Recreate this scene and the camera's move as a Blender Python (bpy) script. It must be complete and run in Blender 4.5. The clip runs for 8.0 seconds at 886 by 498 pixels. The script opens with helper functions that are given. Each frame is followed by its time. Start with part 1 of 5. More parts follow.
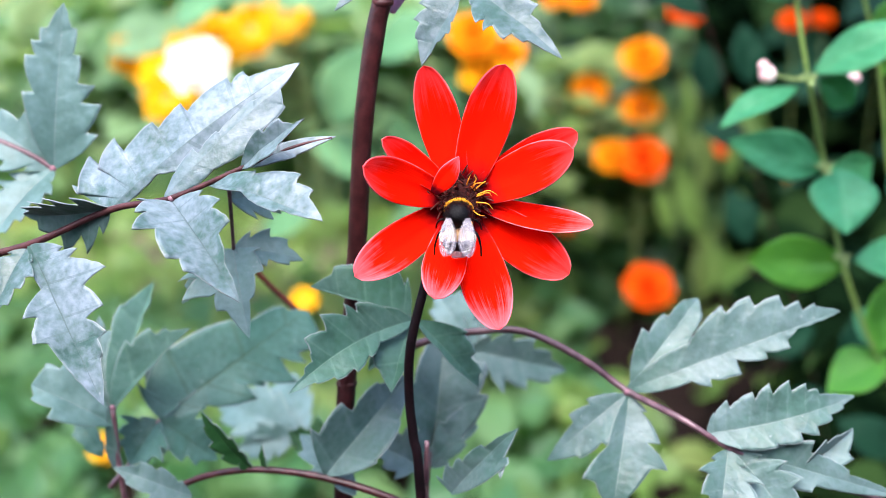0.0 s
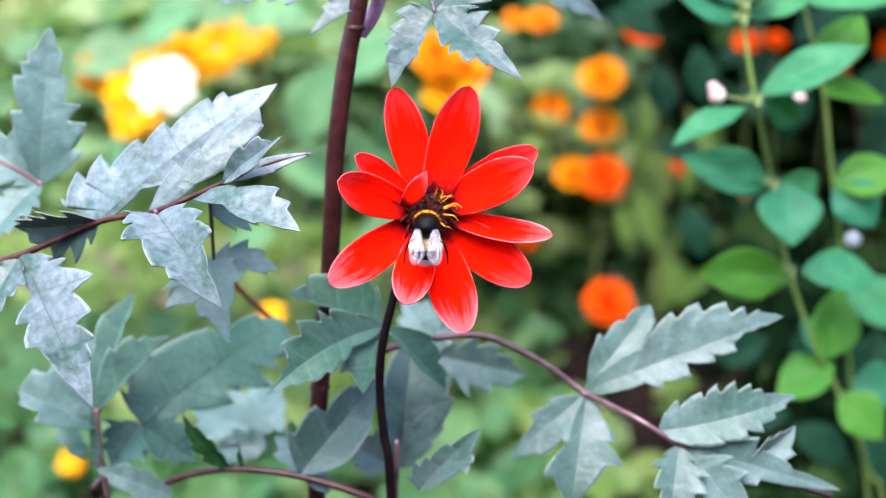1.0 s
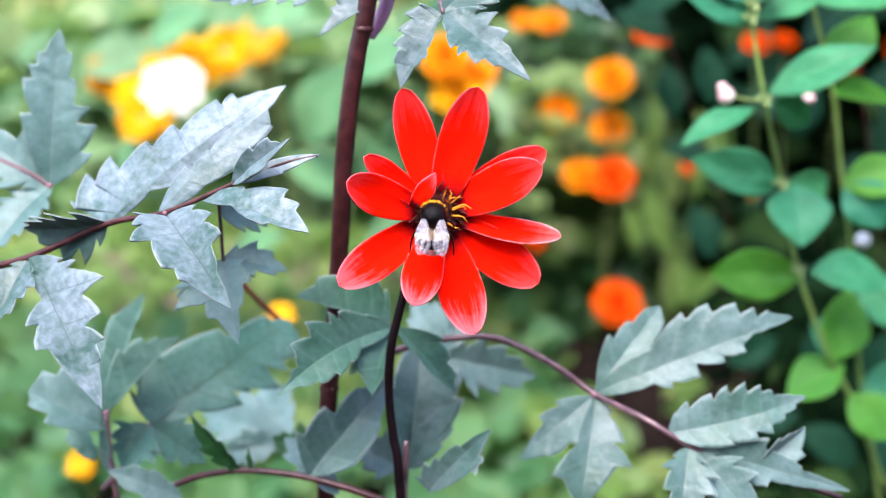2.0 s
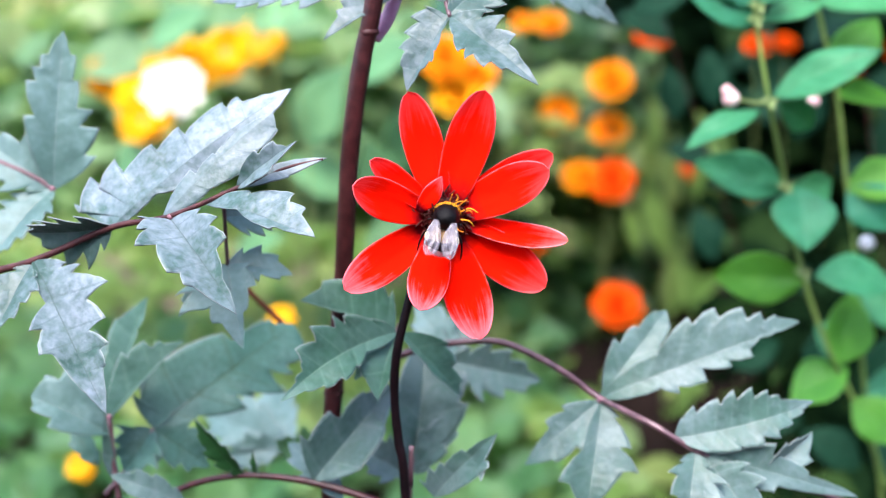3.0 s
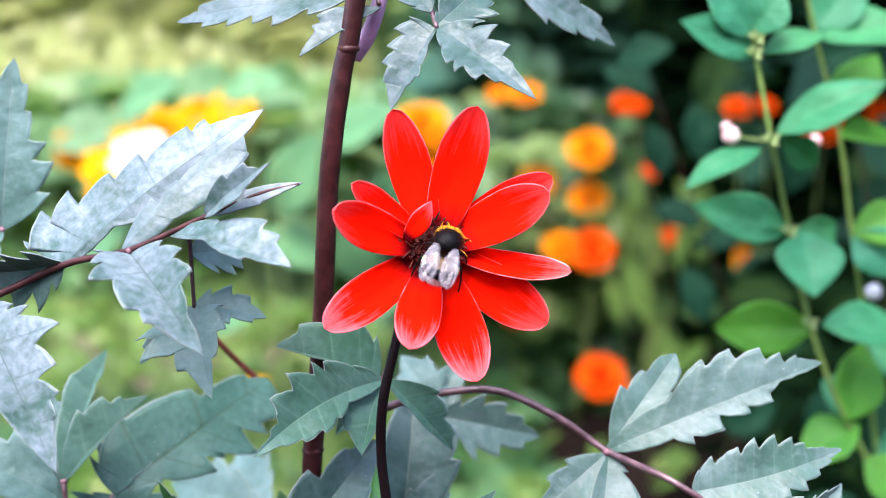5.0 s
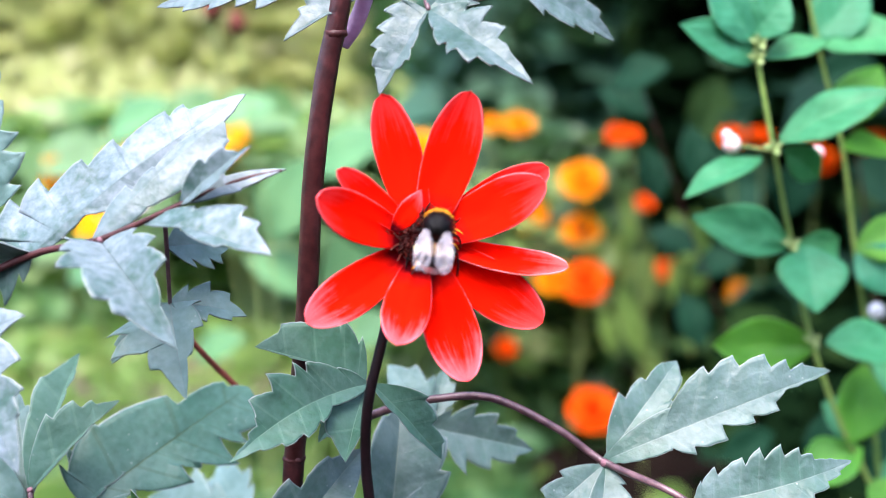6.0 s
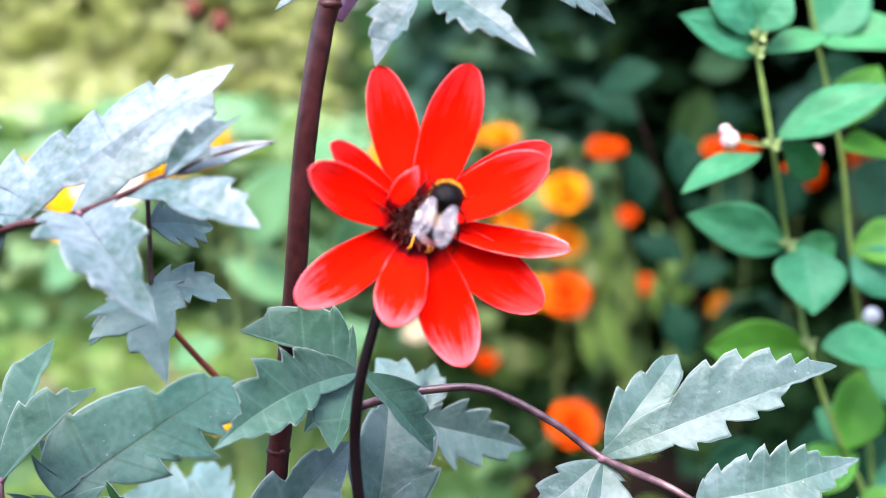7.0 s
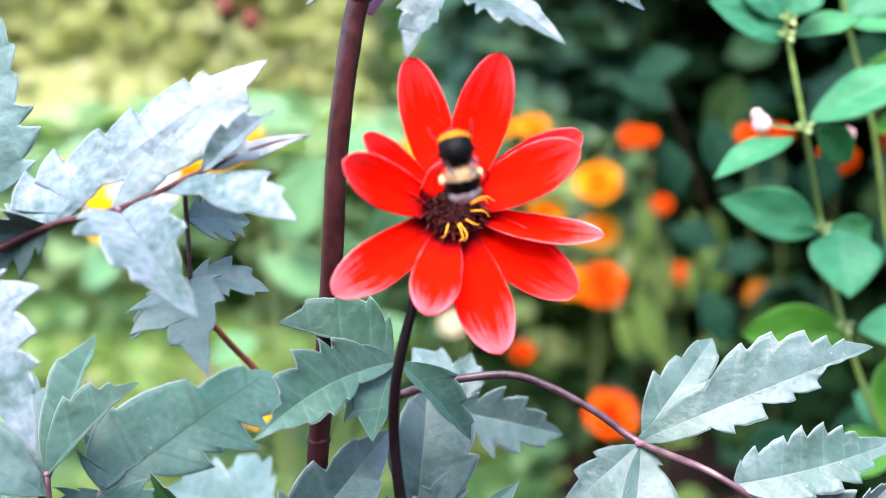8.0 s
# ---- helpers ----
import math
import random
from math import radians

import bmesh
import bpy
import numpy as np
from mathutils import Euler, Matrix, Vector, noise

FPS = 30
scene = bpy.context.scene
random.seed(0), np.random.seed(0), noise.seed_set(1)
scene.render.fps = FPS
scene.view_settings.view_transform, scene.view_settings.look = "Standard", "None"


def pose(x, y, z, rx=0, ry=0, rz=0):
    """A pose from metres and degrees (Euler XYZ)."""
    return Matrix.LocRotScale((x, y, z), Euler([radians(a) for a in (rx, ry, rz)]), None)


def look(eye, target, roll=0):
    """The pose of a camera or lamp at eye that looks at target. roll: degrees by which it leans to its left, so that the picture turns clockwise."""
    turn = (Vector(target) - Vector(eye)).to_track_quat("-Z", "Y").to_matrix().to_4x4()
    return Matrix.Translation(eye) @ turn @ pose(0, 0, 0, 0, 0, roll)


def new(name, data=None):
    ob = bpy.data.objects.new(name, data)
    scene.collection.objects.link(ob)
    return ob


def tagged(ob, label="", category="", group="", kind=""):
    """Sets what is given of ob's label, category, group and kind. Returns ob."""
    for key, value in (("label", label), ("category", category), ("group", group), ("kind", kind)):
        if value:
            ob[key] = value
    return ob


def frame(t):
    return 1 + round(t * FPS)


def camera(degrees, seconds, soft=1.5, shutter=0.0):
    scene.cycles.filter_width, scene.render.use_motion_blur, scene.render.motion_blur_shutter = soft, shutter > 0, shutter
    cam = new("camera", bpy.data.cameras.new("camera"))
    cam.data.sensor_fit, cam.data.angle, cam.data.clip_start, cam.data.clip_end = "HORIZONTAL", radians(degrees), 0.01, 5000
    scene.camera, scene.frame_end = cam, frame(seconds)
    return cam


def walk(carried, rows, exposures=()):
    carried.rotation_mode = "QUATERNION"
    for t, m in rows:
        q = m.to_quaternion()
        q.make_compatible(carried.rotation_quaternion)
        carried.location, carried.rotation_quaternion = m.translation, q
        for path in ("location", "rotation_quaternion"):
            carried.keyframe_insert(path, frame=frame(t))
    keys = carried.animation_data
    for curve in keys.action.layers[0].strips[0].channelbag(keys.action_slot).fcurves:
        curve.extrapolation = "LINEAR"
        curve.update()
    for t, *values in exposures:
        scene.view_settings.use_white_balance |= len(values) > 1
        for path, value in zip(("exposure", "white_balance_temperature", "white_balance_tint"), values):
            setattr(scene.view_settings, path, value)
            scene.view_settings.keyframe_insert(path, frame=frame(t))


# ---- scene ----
cam = camera(38.0, 8.0, soft=0.8)
PATH = [
    (0, (0.02758, -0.36576, 0.69474), (-0.01665, 0.11305, 0.55766), -1.91),
    (0.5, (0.02892, -0.37173, 0.69547), (-0.00500, 0.10889, 0.56185), -1.62),
    (0.7, (0.02850, -0.38130, 0.69710), (-0.00002, 0.10002, 0.56474), -1.57),
    (1, (0.02765, -0.39169, 0.69934), (-0.00175, 0.09000, 0.56855), -1.55),
    (1.5, (0.02832, -0.39172, 0.69898), (-0.00454, 0.08994, 0.56891), -1.75),
    (3, (0.02491, -0.38932, 0.69946), (-0.00712, 0.09252, 0.56986), -1.68),
    (3.5, (0.02317, -0.38222, 0.69600), (-0.00008, 0.10116, 0.57028), -1.59),
    (3.7, (0.02130, -0.37790, 0.69390), (-0.00076, 0.10568, 0.56876), -1.73),
    (4, (0.01948, -0.37094, 0.69039), (-0.00448, 0.11256, 0.56525), -1.95),
    (4.2, (0.02000, -0.36630, 0.68750), (-0.00366, 0.11943, 0.57127), -2.12),
    (4.5, (0.02107, -0.36060, 0.68386), (-0.00076, 0.12608, 0.57131), -2.31),
    (4.7, (0.02020, -0.35804, 0.68209), (-0.00255, 0.12965, 0.57420), -2.32),
    (5.8, (0.01319, -0.34331, 0.65904), (-0.00339, 0.14958, 0.57665), -1.97),
    (6, (0.01710, -0.33832, 0.66000), (-0.00088, 0.15428, 0.57620), -1.66),
    (6.2, (0.01610, -0.33400, 0.65770), (0.00397, 0.15794, 0.56909), -1.80),
    (6.5, (0.01340, -0.32904, 0.65108), (-0.00122, 0.16455, 0.57267), -2.05),
    (6.7, (0.01240, -0.32640, 0.64880), (0.00183, 0.16700, 0.56854), -1.57),
    (7, (0.01150, -0.32460, 0.64790), (0.00237, 0.16933, 0.57075), -0.68),
    (7.2, (0.01040, -0.32910, 0.64750), (-0.00105, 0.16560, 0.57579), -0.75),
    (7.5, (0.00935, -0.33744, 0.64703), (-0.00023, 0.15697, 0.57312), -1.07),
    (7.6, (0.00950, -0.33690, 0.64700), (-0.00378, 0.15702, 0.57039), -1.22),
    (7.7, (0.00980, -0.33550, 0.64710), (-0.00850, 0.15796, 0.56860), -1.41),
    (7.8, (0.01030, -0.33340, 0.64710), (-0.00902, 0.15975, 0.56691), -1.62),
    (7.9, (0.01090, -0.33090, 0.64720), (-0.00975, 0.16209, 0.56636), -1.86),
    (8, (0.01162, -0.32815, 0.64722), (-0.01090, 0.16501, 0.56795), -2.10),
]
walk(cam, [(t, look(eye, target, roll)) for t, eye, target, roll in PATH],
     exposures=((0, 2.22, 6190, 18), (4.5, 2.26, 6190, 18), (6.5, 2.45, 6250, 20), (7.4, 2.52, 6250, 20), (8.0, 2.59, 6250, 22)))
# a real lens: near things sharp, the garden behind soft
cam.data.dof.use_dof = True
cam.data.dof.focus_distance = 0.373
cam.data.dof.aperture_fstop = 8.0

# ---- light: a bright overcast sky ----
world = bpy.data.worlds.new("sky")
scene.world = world
world.use_nodes = True
sky = world.node_tree.nodes.new("ShaderNodeTexSky")
sky.sky_type = "NISHITA"
sky.sun_disc = False
sky.air_density, sky.dust_density, sky.ozone_density = 1.0, 2.6, 1.0
sky.sun_elevation, sky.sun_rotation = radians(62), radians(195)
world.node_tree.links.new(sky.outputs["Color"], world.node_tree.nodes["Background"].inputs["Color"])
world.node_tree.nodes["Background"].inputs["Strength"].default_value = 0.135
sun = new("sun", bpy.data.lights.new("sun", "SUN"))
sun.data.energy, sun.data.angle, sun.data.color = 1.45, radians(42), (1.0, 0.96, 0.9)
sun.matrix_world = look((-0.36, -1.34, 2.6), (0, 0, 0))


# ---- materials ----
def material(name, color, rough=0.5, spec=0.5):
    m = bpy.data.materials.new(name)
    m.use_nodes = True
    b = m.node_tree.nodes["Principled BSDF"]
    b.inputs["Base Color"].default_value = (*color, 1)
    b.inputs["Roughness"].default_value = rough
    b.inputs["Specular IOR Level"].default_value = spec
    return m, m.node_tree, b


def node(tree, kind, **values):
    n = tree.nodes.new(kind)
    for key, value in values.items():
        if key in n.inputs:
            n.inputs[key].default_value = value
    return n


def mathn(tree, op, a, b=0.0):
    n = tree.nodes.new("ShaderNodeMath")
    n.operation = op
    for i, v in enumerate((a, b)):
        if isinstance(v, (int, float)):
            n.inputs[i].default_value = v
        else:
            tree.links.new(v, n.inputs[i])
    return n.outputs[0]


def ramp(tree, fac, stops):
    n = tree.nodes.new("ShaderNodeValToRGB")
    while len(n.color_ramp.elements) < len(stops):
        n.color_ramp.elements.new(0.5)
    for e, (p, c) in zip(n.color_ramp.elements, stops):
        e.position, e.color = p, (*c, 1)
    tree.links.new(fac, n.inputs[0])
    return n.outputs[0]


def mix(tree, fac, a, b, mode="MIX"):
    n = tree.nodes.new("ShaderNodeMix")
    n.data_type, n.blend_type = "RGBA", mode
    for socket, v in ((n.inputs[0], fac), (n.inputs[6], a), (n.inputs[7], b)):
        if isinstance(v, (int, float)):
            socket.default_value = v
        elif isinstance(v, tuple):
            socket.default_value = (*v, 1)
        else:
            tree.links.new(v, socket)
    return n.outputs[2]


def noise_tex(tree, scale, detail=3.0, vector=None):
    n = node(tree, "ShaderNodeTexNoise", Scale=scale, Detail=detail)
    if vector is None:
        vector = tree.nodes.new("ShaderNodeTexCoord").outputs["Object"]
    tree.links.new(vector, n.inputs["Vector"])
    return n.outputs["Fac"]


def bump(tree, shader, height, strength, distance):
    n = node(tree, "ShaderNodeBump", Strength=strength, Distance=distance)
    tree.links.new(height, n.inputs["Height"])
    tree.links.new(n.outputs[0], shader.inputs["Normal"])


def grained(name, dark, light, scale, rough=0.6, spec=0.4, relief=0.3, distance=0.0005):
    m, t, b = material(name, light, rough, spec)
    fac = noise_tex(t, scale, 5)
    t.links.new(ramp(t, fac, [(0.3, dark), (0.7, light)]), b.inputs["Base Color"])
    bump(t, b, noise_tex(t, scale * 4, 3), relief, distance)
    return m


def leaf_material(name, dark, light, vein, rough=0.42, spec=0.6, veins=7.0, thin=0.25, glow=(0.2, 0.35, 0.05), bloom=0.0, sheen_tint=None, other=(0.7, 0.75, 0.7), rim=(0.30, 0.34, 0.34), lined=0.12, bare=0.3):
    """A leaf blade: midrib and side veins along its own grain, mottling at two scales, patches of painted sky sheen,
    some light through it.
    """
    m, t, b = material(name, light, rough, spec)
    uv = t.nodes.new("ShaderNodeTexCoord")
    sep = t.nodes.new("ShaderNodeSeparateXYZ")
    t.links.new(uv.outputs["UV"], sep.inputs[0])
    across = mathn(t, "ABSOLUTE", mathn(t, "SUBTRACT", sep.outputs["Y"], 0.5))
    phase = mathn(t, "SUBTRACT", mathn(t, "MULTIPLY", sep.outputs["X"], veins), mathn(t, "MULTIPLY", across, 3.2))
    side = mathn(t, "ABSOLUTE", mathn(t, "SUBTRACT", mathn(t, "FRACT", phase), 0.5))
    rib = mathn(t, "LESS_THAN", across, 0.011)
    lines = mathn(t, "LESS_THAN", side, 0.035)
    mott = mathn(t, "ADD", mathn(t, "MULTIPLY", noise_tex(t, 90, 4), 0.6), mathn(t, "MULTIPLY", noise_tex(t, 600, 2), 0.4))
    base = ramp(t, mott, [(0.35, dark), (0.65, light)])
    if sheen_tint:
        # pale patches put the sky's sheen into the leaf colour
        patch = mathn(t, "ADD", mathn(t, "MULTIPLY", noise_tex(t, 34, 3), 0.62), mathn(t, "MULTIPLY", noise_tex(t, 420, 5), 0.38))
        base = mix(t, ramp(t, patch, [(0.40, (bare, bare, bare)), (0.63, (0.92, 0.92, 0.92))]), base, sheen_tint)
    base = mix(t, 0.3, base, ramp(t, mathn(t, "ADD", side, mathn(t, "MULTIPLY", noise_tex(t, 150, 3), 0.5)), [(0.2, (1.15, 1.15, 1.15)), (0.75, (0.55, 0.66, 0.6))]), "MULTIPLY")
    base = mix(t, mathn(t, "MULTIPLY", mathn(t, "GREATER_THAN", across, 0.487), 0.75), base, rim)
    base = mix(t, mathn(t, "MULTIPLY", lines, lined), base, vein)
    base = mix(t, mathn(t, "MULTIPLY", rib, 0.7), base, vein)
    speck = node(t, "ShaderNodeTexVoronoi", Scale=330.0)
    t.links.new(uv.outputs["Object"], speck.inputs["Vector"])
    dust = mathn(t, "MULTIPLY", mathn(t, "LESS_THAN", speck.outputs["Distance"], 0.10), mathn(t, "GREATER_THAN", noise_tex(t, 55, 2), 0.60))
    base = mix(t, mathn(t, "MULTIPLY", dust, 0.3), base, (0.5, 0.52, 0.5))
    info = t.nodes.new("ShaderNodeObjectInfo")
    base = mix(t, 0.35, base, ramp(t, info.outputs["Random"], [(0.0, other), (1.0, (1.0, 1.0, 1.0))]), "MULTIPLY")
    t.links.new(base, b.inputs["Base Color"])
    b.inputs["Sheen Weight"].default_value = bloom
    b.inputs["Sheen Roughness"].default_value = 0.5
    swell = mathn(t, "SINE", mathn(t, "MULTIPLY", phase, 6.2832))
    height = mathn(t, "ADD", mathn(t, "MULTIPLY", swell, 0.06), mathn(t, "ADD", mathn(t, "MULTIPLY", noise_tex(t, 120, 3), 1.2), mathn(t, "MULTIPLY", noise_tex(t, 420, 3), 0.5)))
    height = mathn(t, "SUBTRACT", height, mathn(t, "MULTIPLY", lines, 0.12))
    height = mathn(t, "SUBTRACT", height, mathn(t, "MULTIPLY", rib, 0.5))
    bump(t, b, height, 0.6, 0.0011)
    thinner = node(t, "ShaderNodeBsdfTranslucent", Color=(*glow, 1))
    both = node(t, "ShaderNodeMixShader", Fac=thin)
    t.links.new(b.outputs[0], both.inputs[1])
    t.links.new(thinner.outputs[0], both.inputs[2])
    t.links.new(both.outputs[0], t.nodes["Material Output"].inputs["Surface"])
    return m


def petal_material(name, red, edge, base, thin=0.25, glow=(0.9, 0.02, 0.0), tips=0.16):
    """Petal: dark claw at the base with painted shade, saturated blade, paler rim and tip, fine lengthwise lines."""
    m, t, b = material(name, red, 0.6, 0.0)
    uv = t.nodes.new("ShaderNodeTexCoord")
    sep = t.nodes.new("ShaderNodeSeparateXYZ")
    t.links.new(uv.outputs["UV"], sep.inputs[0])
    u, v = sep.outputs["X"], sep.outputs["Y"]
    across = mathn(t, "ABSOLUTE", mathn(t, "SUBTRACT", v, 0.5))
    rim = mathn(t, "ADD", mathn(t, "MULTIPLY", across, 2.0), mathn(t, "MULTIPLY", mathn(t, "POWER", u, 6.0), 0.2))
    rim = mathn(t, "ADD", rim, mathn(t, "MULTIPLY", mathn(t, "SUBTRACT", noise_tex(t, 200, 3), 0.5), 0.12))
    col = mix(t, mathn(t, "MULTIPLY", ramp(t, rim, [(0.965, (0, 0, 0)), (1.08, (1, 1, 1))]), 0.55), red, edge)
    streak = node(t, "ShaderNodeTexNoise", Scale=1.0, Detail=2.0)
    stretch = node(t, "ShaderNodeCombineXYZ")
    t.links.new(mathn(t, "MULTIPLY", u, 2.0), stretch.inputs[0])
    t.links.new(mathn(t, "MULTIPLY", v, 34.0), stretch.inputs[1])
    t.links.new(stretch.outputs[0], streak.inputs["Vector"])
    tipness = mathn(t, "ADD", mathn(t, "ADD", u, mathn(t, "MULTIPLY", across, 0.3)), mathn(t, "MULTIPLY", mathn(t, "SUBTRACT", streak.outputs["Fac"], 0.5), 0.7))
    tipness = mathn(t, "ADD", tipness, mathn(t, "MULTIPLY", mathn(t, "SUBTRACT", noise_tex(t, 420, 4), 0.5), 0.25))
    col = mix(t, mathn(t, "MULTIPLY", ramp(t, tipness, [(0.72, (0, 0, 0)), (1.45, (1, 1, 1))]), tips), col, edge)
    col = mix(t, 0.3, col, ramp(t, streak.outputs["Fac"], [(0.3, (0.86, 0.80, 0.80)), (0.6, (1, 1, 1))]), "MULTIPLY")
    # claw pigment, spread wider to paint the shade around the disc
    claw = mathn(t, "ADD", u, mathn(t, "MULTIPLY", mathn(t, "SUBTRACT", noise_tex(t, 300, 3), 0.5), 0.12))
    col = mix(t, ramp(t, claw, [(0.09, (1, 1, 1)), (0.27, (0, 0, 0))]), col, base)
    t.links.new(col, b.inputs["Base Color"])
    bump(t, b, streak.outputs["Fac"], 0.25, 0.0004)
    thinner = node(t, "ShaderNodeBsdfTranslucent", Color=(*glow, 1))
    both = node(t, "ShaderNodeMixShader", Fac=thin)
    t.links.new(b.outputs[0], both.inputs[1])
    t.links.new(thinner.outputs[0], both.inputs[2])
    t.links.new(both.outputs[0], t.nodes["Material Output"].inputs["Surface"])
    return m


def cloud_material(name, stops, rough=0.5, thin=0.45, glow=(0.28, 0.44, 0.10), spec=0.4):
    """Small leaves of a mass, each with its own tone."""
    m, t, b = material(name, stops[0][1], rough, spec)
    geo = t.nodes.new("ShaderNodeNewGeometry")
    col = ramp(t, geo.outputs["Random Per Island"], stops)
    col = mix(t, 0.5, col, ramp(t, noise_tex(t, 6, 3), [(0.3, (0.5, 0.55, 0.5)), (0.7, (1, 1, 1))]), "MULTIPLY")
    t.links.new(col, b.inputs["Base Color"])
    thinner = node(t, "ShaderNodeBsdfTranslucent", Color=(*glow, 1))
    both = node(t, "ShaderNodeMixShader", Fac=thin)
    t.links.new(b.outputs[0], both.inputs[1])
    t.links.new(thinner.outputs[0], both.inputs[2])
    t.links.new(both.outputs[0], t.nodes["Material Output"].inputs["Surface"])
    return m


DAHLIA_LEAF = leaf_material("dahlia_leaf", (0.010, 0.048, 0.025), (0.024, 0.098, 0.055), (0.15, 0.21, 0.18), 0.45, 0.45, 8, 0.12, (0.08, 0.26, 0.10), 0.05, (0.120, 0.184, 0.178), lined=0.22)
# lit copies: paler base colour for leaves that catch more sky
SHEEN_PAINT_LEAF = leaf_material("sheen_paint_dahlia_leaf", (0.016, 0.060, 0.042), (0.042, 0.105, 0.085), (0.065, 0.105, 0.10), 0.46, 0.55, 8, 0.12, (0.10, 0.26, 0.12), 0.06, (0.240, 0.292, 0.335), lined=0.4, bare=0.02)
DULL_SHEEN_PAINT_LEAF = leaf_material("dull_sheen_paint_dahlia_leaf", (0.015, 0.056, 0.038), (0.035, 0.095, 0.072), (0.10, 0.15, 0.14), 0.46, 0.55, 8, 0.12, (0.10, 0.26, 0.12), 0.05, (0.165, 0.215, 0.235), bare=0.05)
# colour raised to offset the shade these leaves stand in
HALF_SHEEN_PAINT_LEAF = leaf_material("half_sheen_paint_dahlia_leaf", (0.020, 0.075, 0.055), (0.045, 0.125, 0.095), (0.16, 0.23, 0.22), 0.46, 0.55, 8, 0.3, (0.16, 0.36, 0.20), 0.06, (0.190, 0.310, 0.300))
GREEN_LEAF = leaf_material("green_dahlia_leaf", (0.010, 0.052, 0.025), (0.024, 0.104, 0.055), (0.13, 0.24, 0.17), 0.46, 0.28, 8, 0.12, (0.08, 0.28, 0.10), 0.02, (0.088, 0.178, 0.144), lined=0.25)
DEEP_LEAF = leaf_material("deep_green_dahlia_leaf", (0.010, 0.052, 0.030), (0.022, 0.100, 0.062), (0.025, 0.055, 0.022), 0.46, 0.28, 8, 0.12, (0.08, 0.28, 0.10), 0.02, (0.088, 0.180, 0.154), lined=0.35)
FRESH_LEAF = leaf_material("fresh_dahlia_leaf", (0.012, 0.060, 0.016), (0.030, 0.110, 0.030), (0.07, 0.17, 0.06), 0.5, 0.3, 8, 0.2, (0.12, 0.36, 0.05))
SNOW_LEAF = leaf_material("snowberry_leaf", (0.020, 0.165, 0.088), (0.045, 0.260, 0.148), (0.09, 0.32, 0.19), 0.5, 0.25, 6, 0.34, (0.12, 0.45, 0.08), 0.0, None, (3.0, 1.6, 0.3), (0.07, 0.24, 0.12))
# copy of the leaf with light from behind put into its yellow-green colour
SNOW_BACKLIT = leaf_material("backlit_snowberry_leaf", (0.045, 0.19, 0.03), (0.09, 0.29, 0.04), (0.16, 0.40, 0.08), 0.5, 0.25, 6, 0.45, (0.40, 0.72, 0.05), 0.0, None, (1.2, 1.0, 0.6), (0.14, 0.36, 0.08))
# darker copy of the snowberry leaf, shade put into its base colour
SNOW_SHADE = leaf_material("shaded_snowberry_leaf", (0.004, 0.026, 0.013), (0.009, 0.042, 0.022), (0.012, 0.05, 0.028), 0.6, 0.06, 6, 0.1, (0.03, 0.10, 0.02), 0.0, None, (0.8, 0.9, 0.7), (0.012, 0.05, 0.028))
STEM_DARK = grained("dark_stem", (0.020, 0.004, 0.004), (0.062, 0.016, 0.016), 260, 0.36, 0.45)
STEM_NODE = grained("stem_node", (0.03, 0.008, 0.008), (0.075, 0.024, 0.022), 300, 0.45, 0.3)
STEM_BLACK = grained("blackish_stem", (0.003, 0.0016, 0.002), (0.008, 0.003, 0.004), 300, 0.5, 0.14)
STEM_VIOLET = grained("violet_stem", (0.42, 0.23, 0.42), (0.56, 0.35, 0.56), 300, 0.4, 0.5)
PETIOLE = grained("petiole", (0.055, 0.024, 0.03), (0.15, 0.080, 0.085), 340, 0.36, 0.6)
PINK_JOINT = grained("pink_joint", (0.15, 0.06, 0.08), (0.26, 0.13, 0.15), 500, 0.4, 0.4)
RUSTY = grained("rusty_stalk", (0.11, 0.025, 0.018), (0.20, 0.055, 0.035), 300, 0.5, 0.3)
BRACT = grained("bract", (0.20, 0.30, 0.10), (0.32, 0.42, 0.16), 300, 0.6, 0.3)
TWIG = grained("green_twig", (0.12, 0.18, 0.05), (0.22, 0.29, 0.09), 200, 0.6, 0.3)
SHOOT = grained("yellow_green_shoot", (0.13, 0.23, 0.045), (0.23, 0.34, 0.08), 200, 0.6, 0.25)
BERRY = grained("white_berry", (0.78, 0.76, 0.72), (0.86, 0.85, 0.82), 300, 0.45, 0.4, 0.1)
BERRY_PINK = grained("pink_berry", (0.72, 0.34, 0.32), (0.84, 0.66, 0.62), 260, 0.45, 0.4, 0.1)
PETAL = petal_material("red_petal", (0.95, 0.009, 0.0), (0.9, 0.20, 0.22), (0.05, 0.002, 0.004), 0.12, (0.95, 0.02, 0.0), 0.15)
# lower petals' sky sheen is painted as a pale tip; inner petal is pinkish
PETAL_PALE_SHEEN = petal_material("red_petal_pale_sheen", (0.95, 0.009, 0.0), (0.9, 0.24, 0.28), (0.05, 0.002, 0.004), 0.12, (0.95, 0.02, 0.0), 0.36)
PETAL_PALE = petal_material("red_petal_pale_rim", (0.95, 0.009, 0.0), (0.9, 0.55, 0.56), (0.05, 0.002, 0.004), 0.12, (0.95, 0.02, 0.0))
DISC = grained("disc", (0.015, 0.003, 0.002), (0.05, 0.008, 0.006), 500, 0.7, 0.2, 0.8, 0.001)
FLORET = grained("floret", (0.035, 0.004, 0.003), (0.13, 0.018, 0.008), 500, 0.6, 0.3)
ANTHER = grained("anther", (0.75, 0.25, 0.01), (0.85, 0.42, 0.02), 400, 0.6, 0.3)
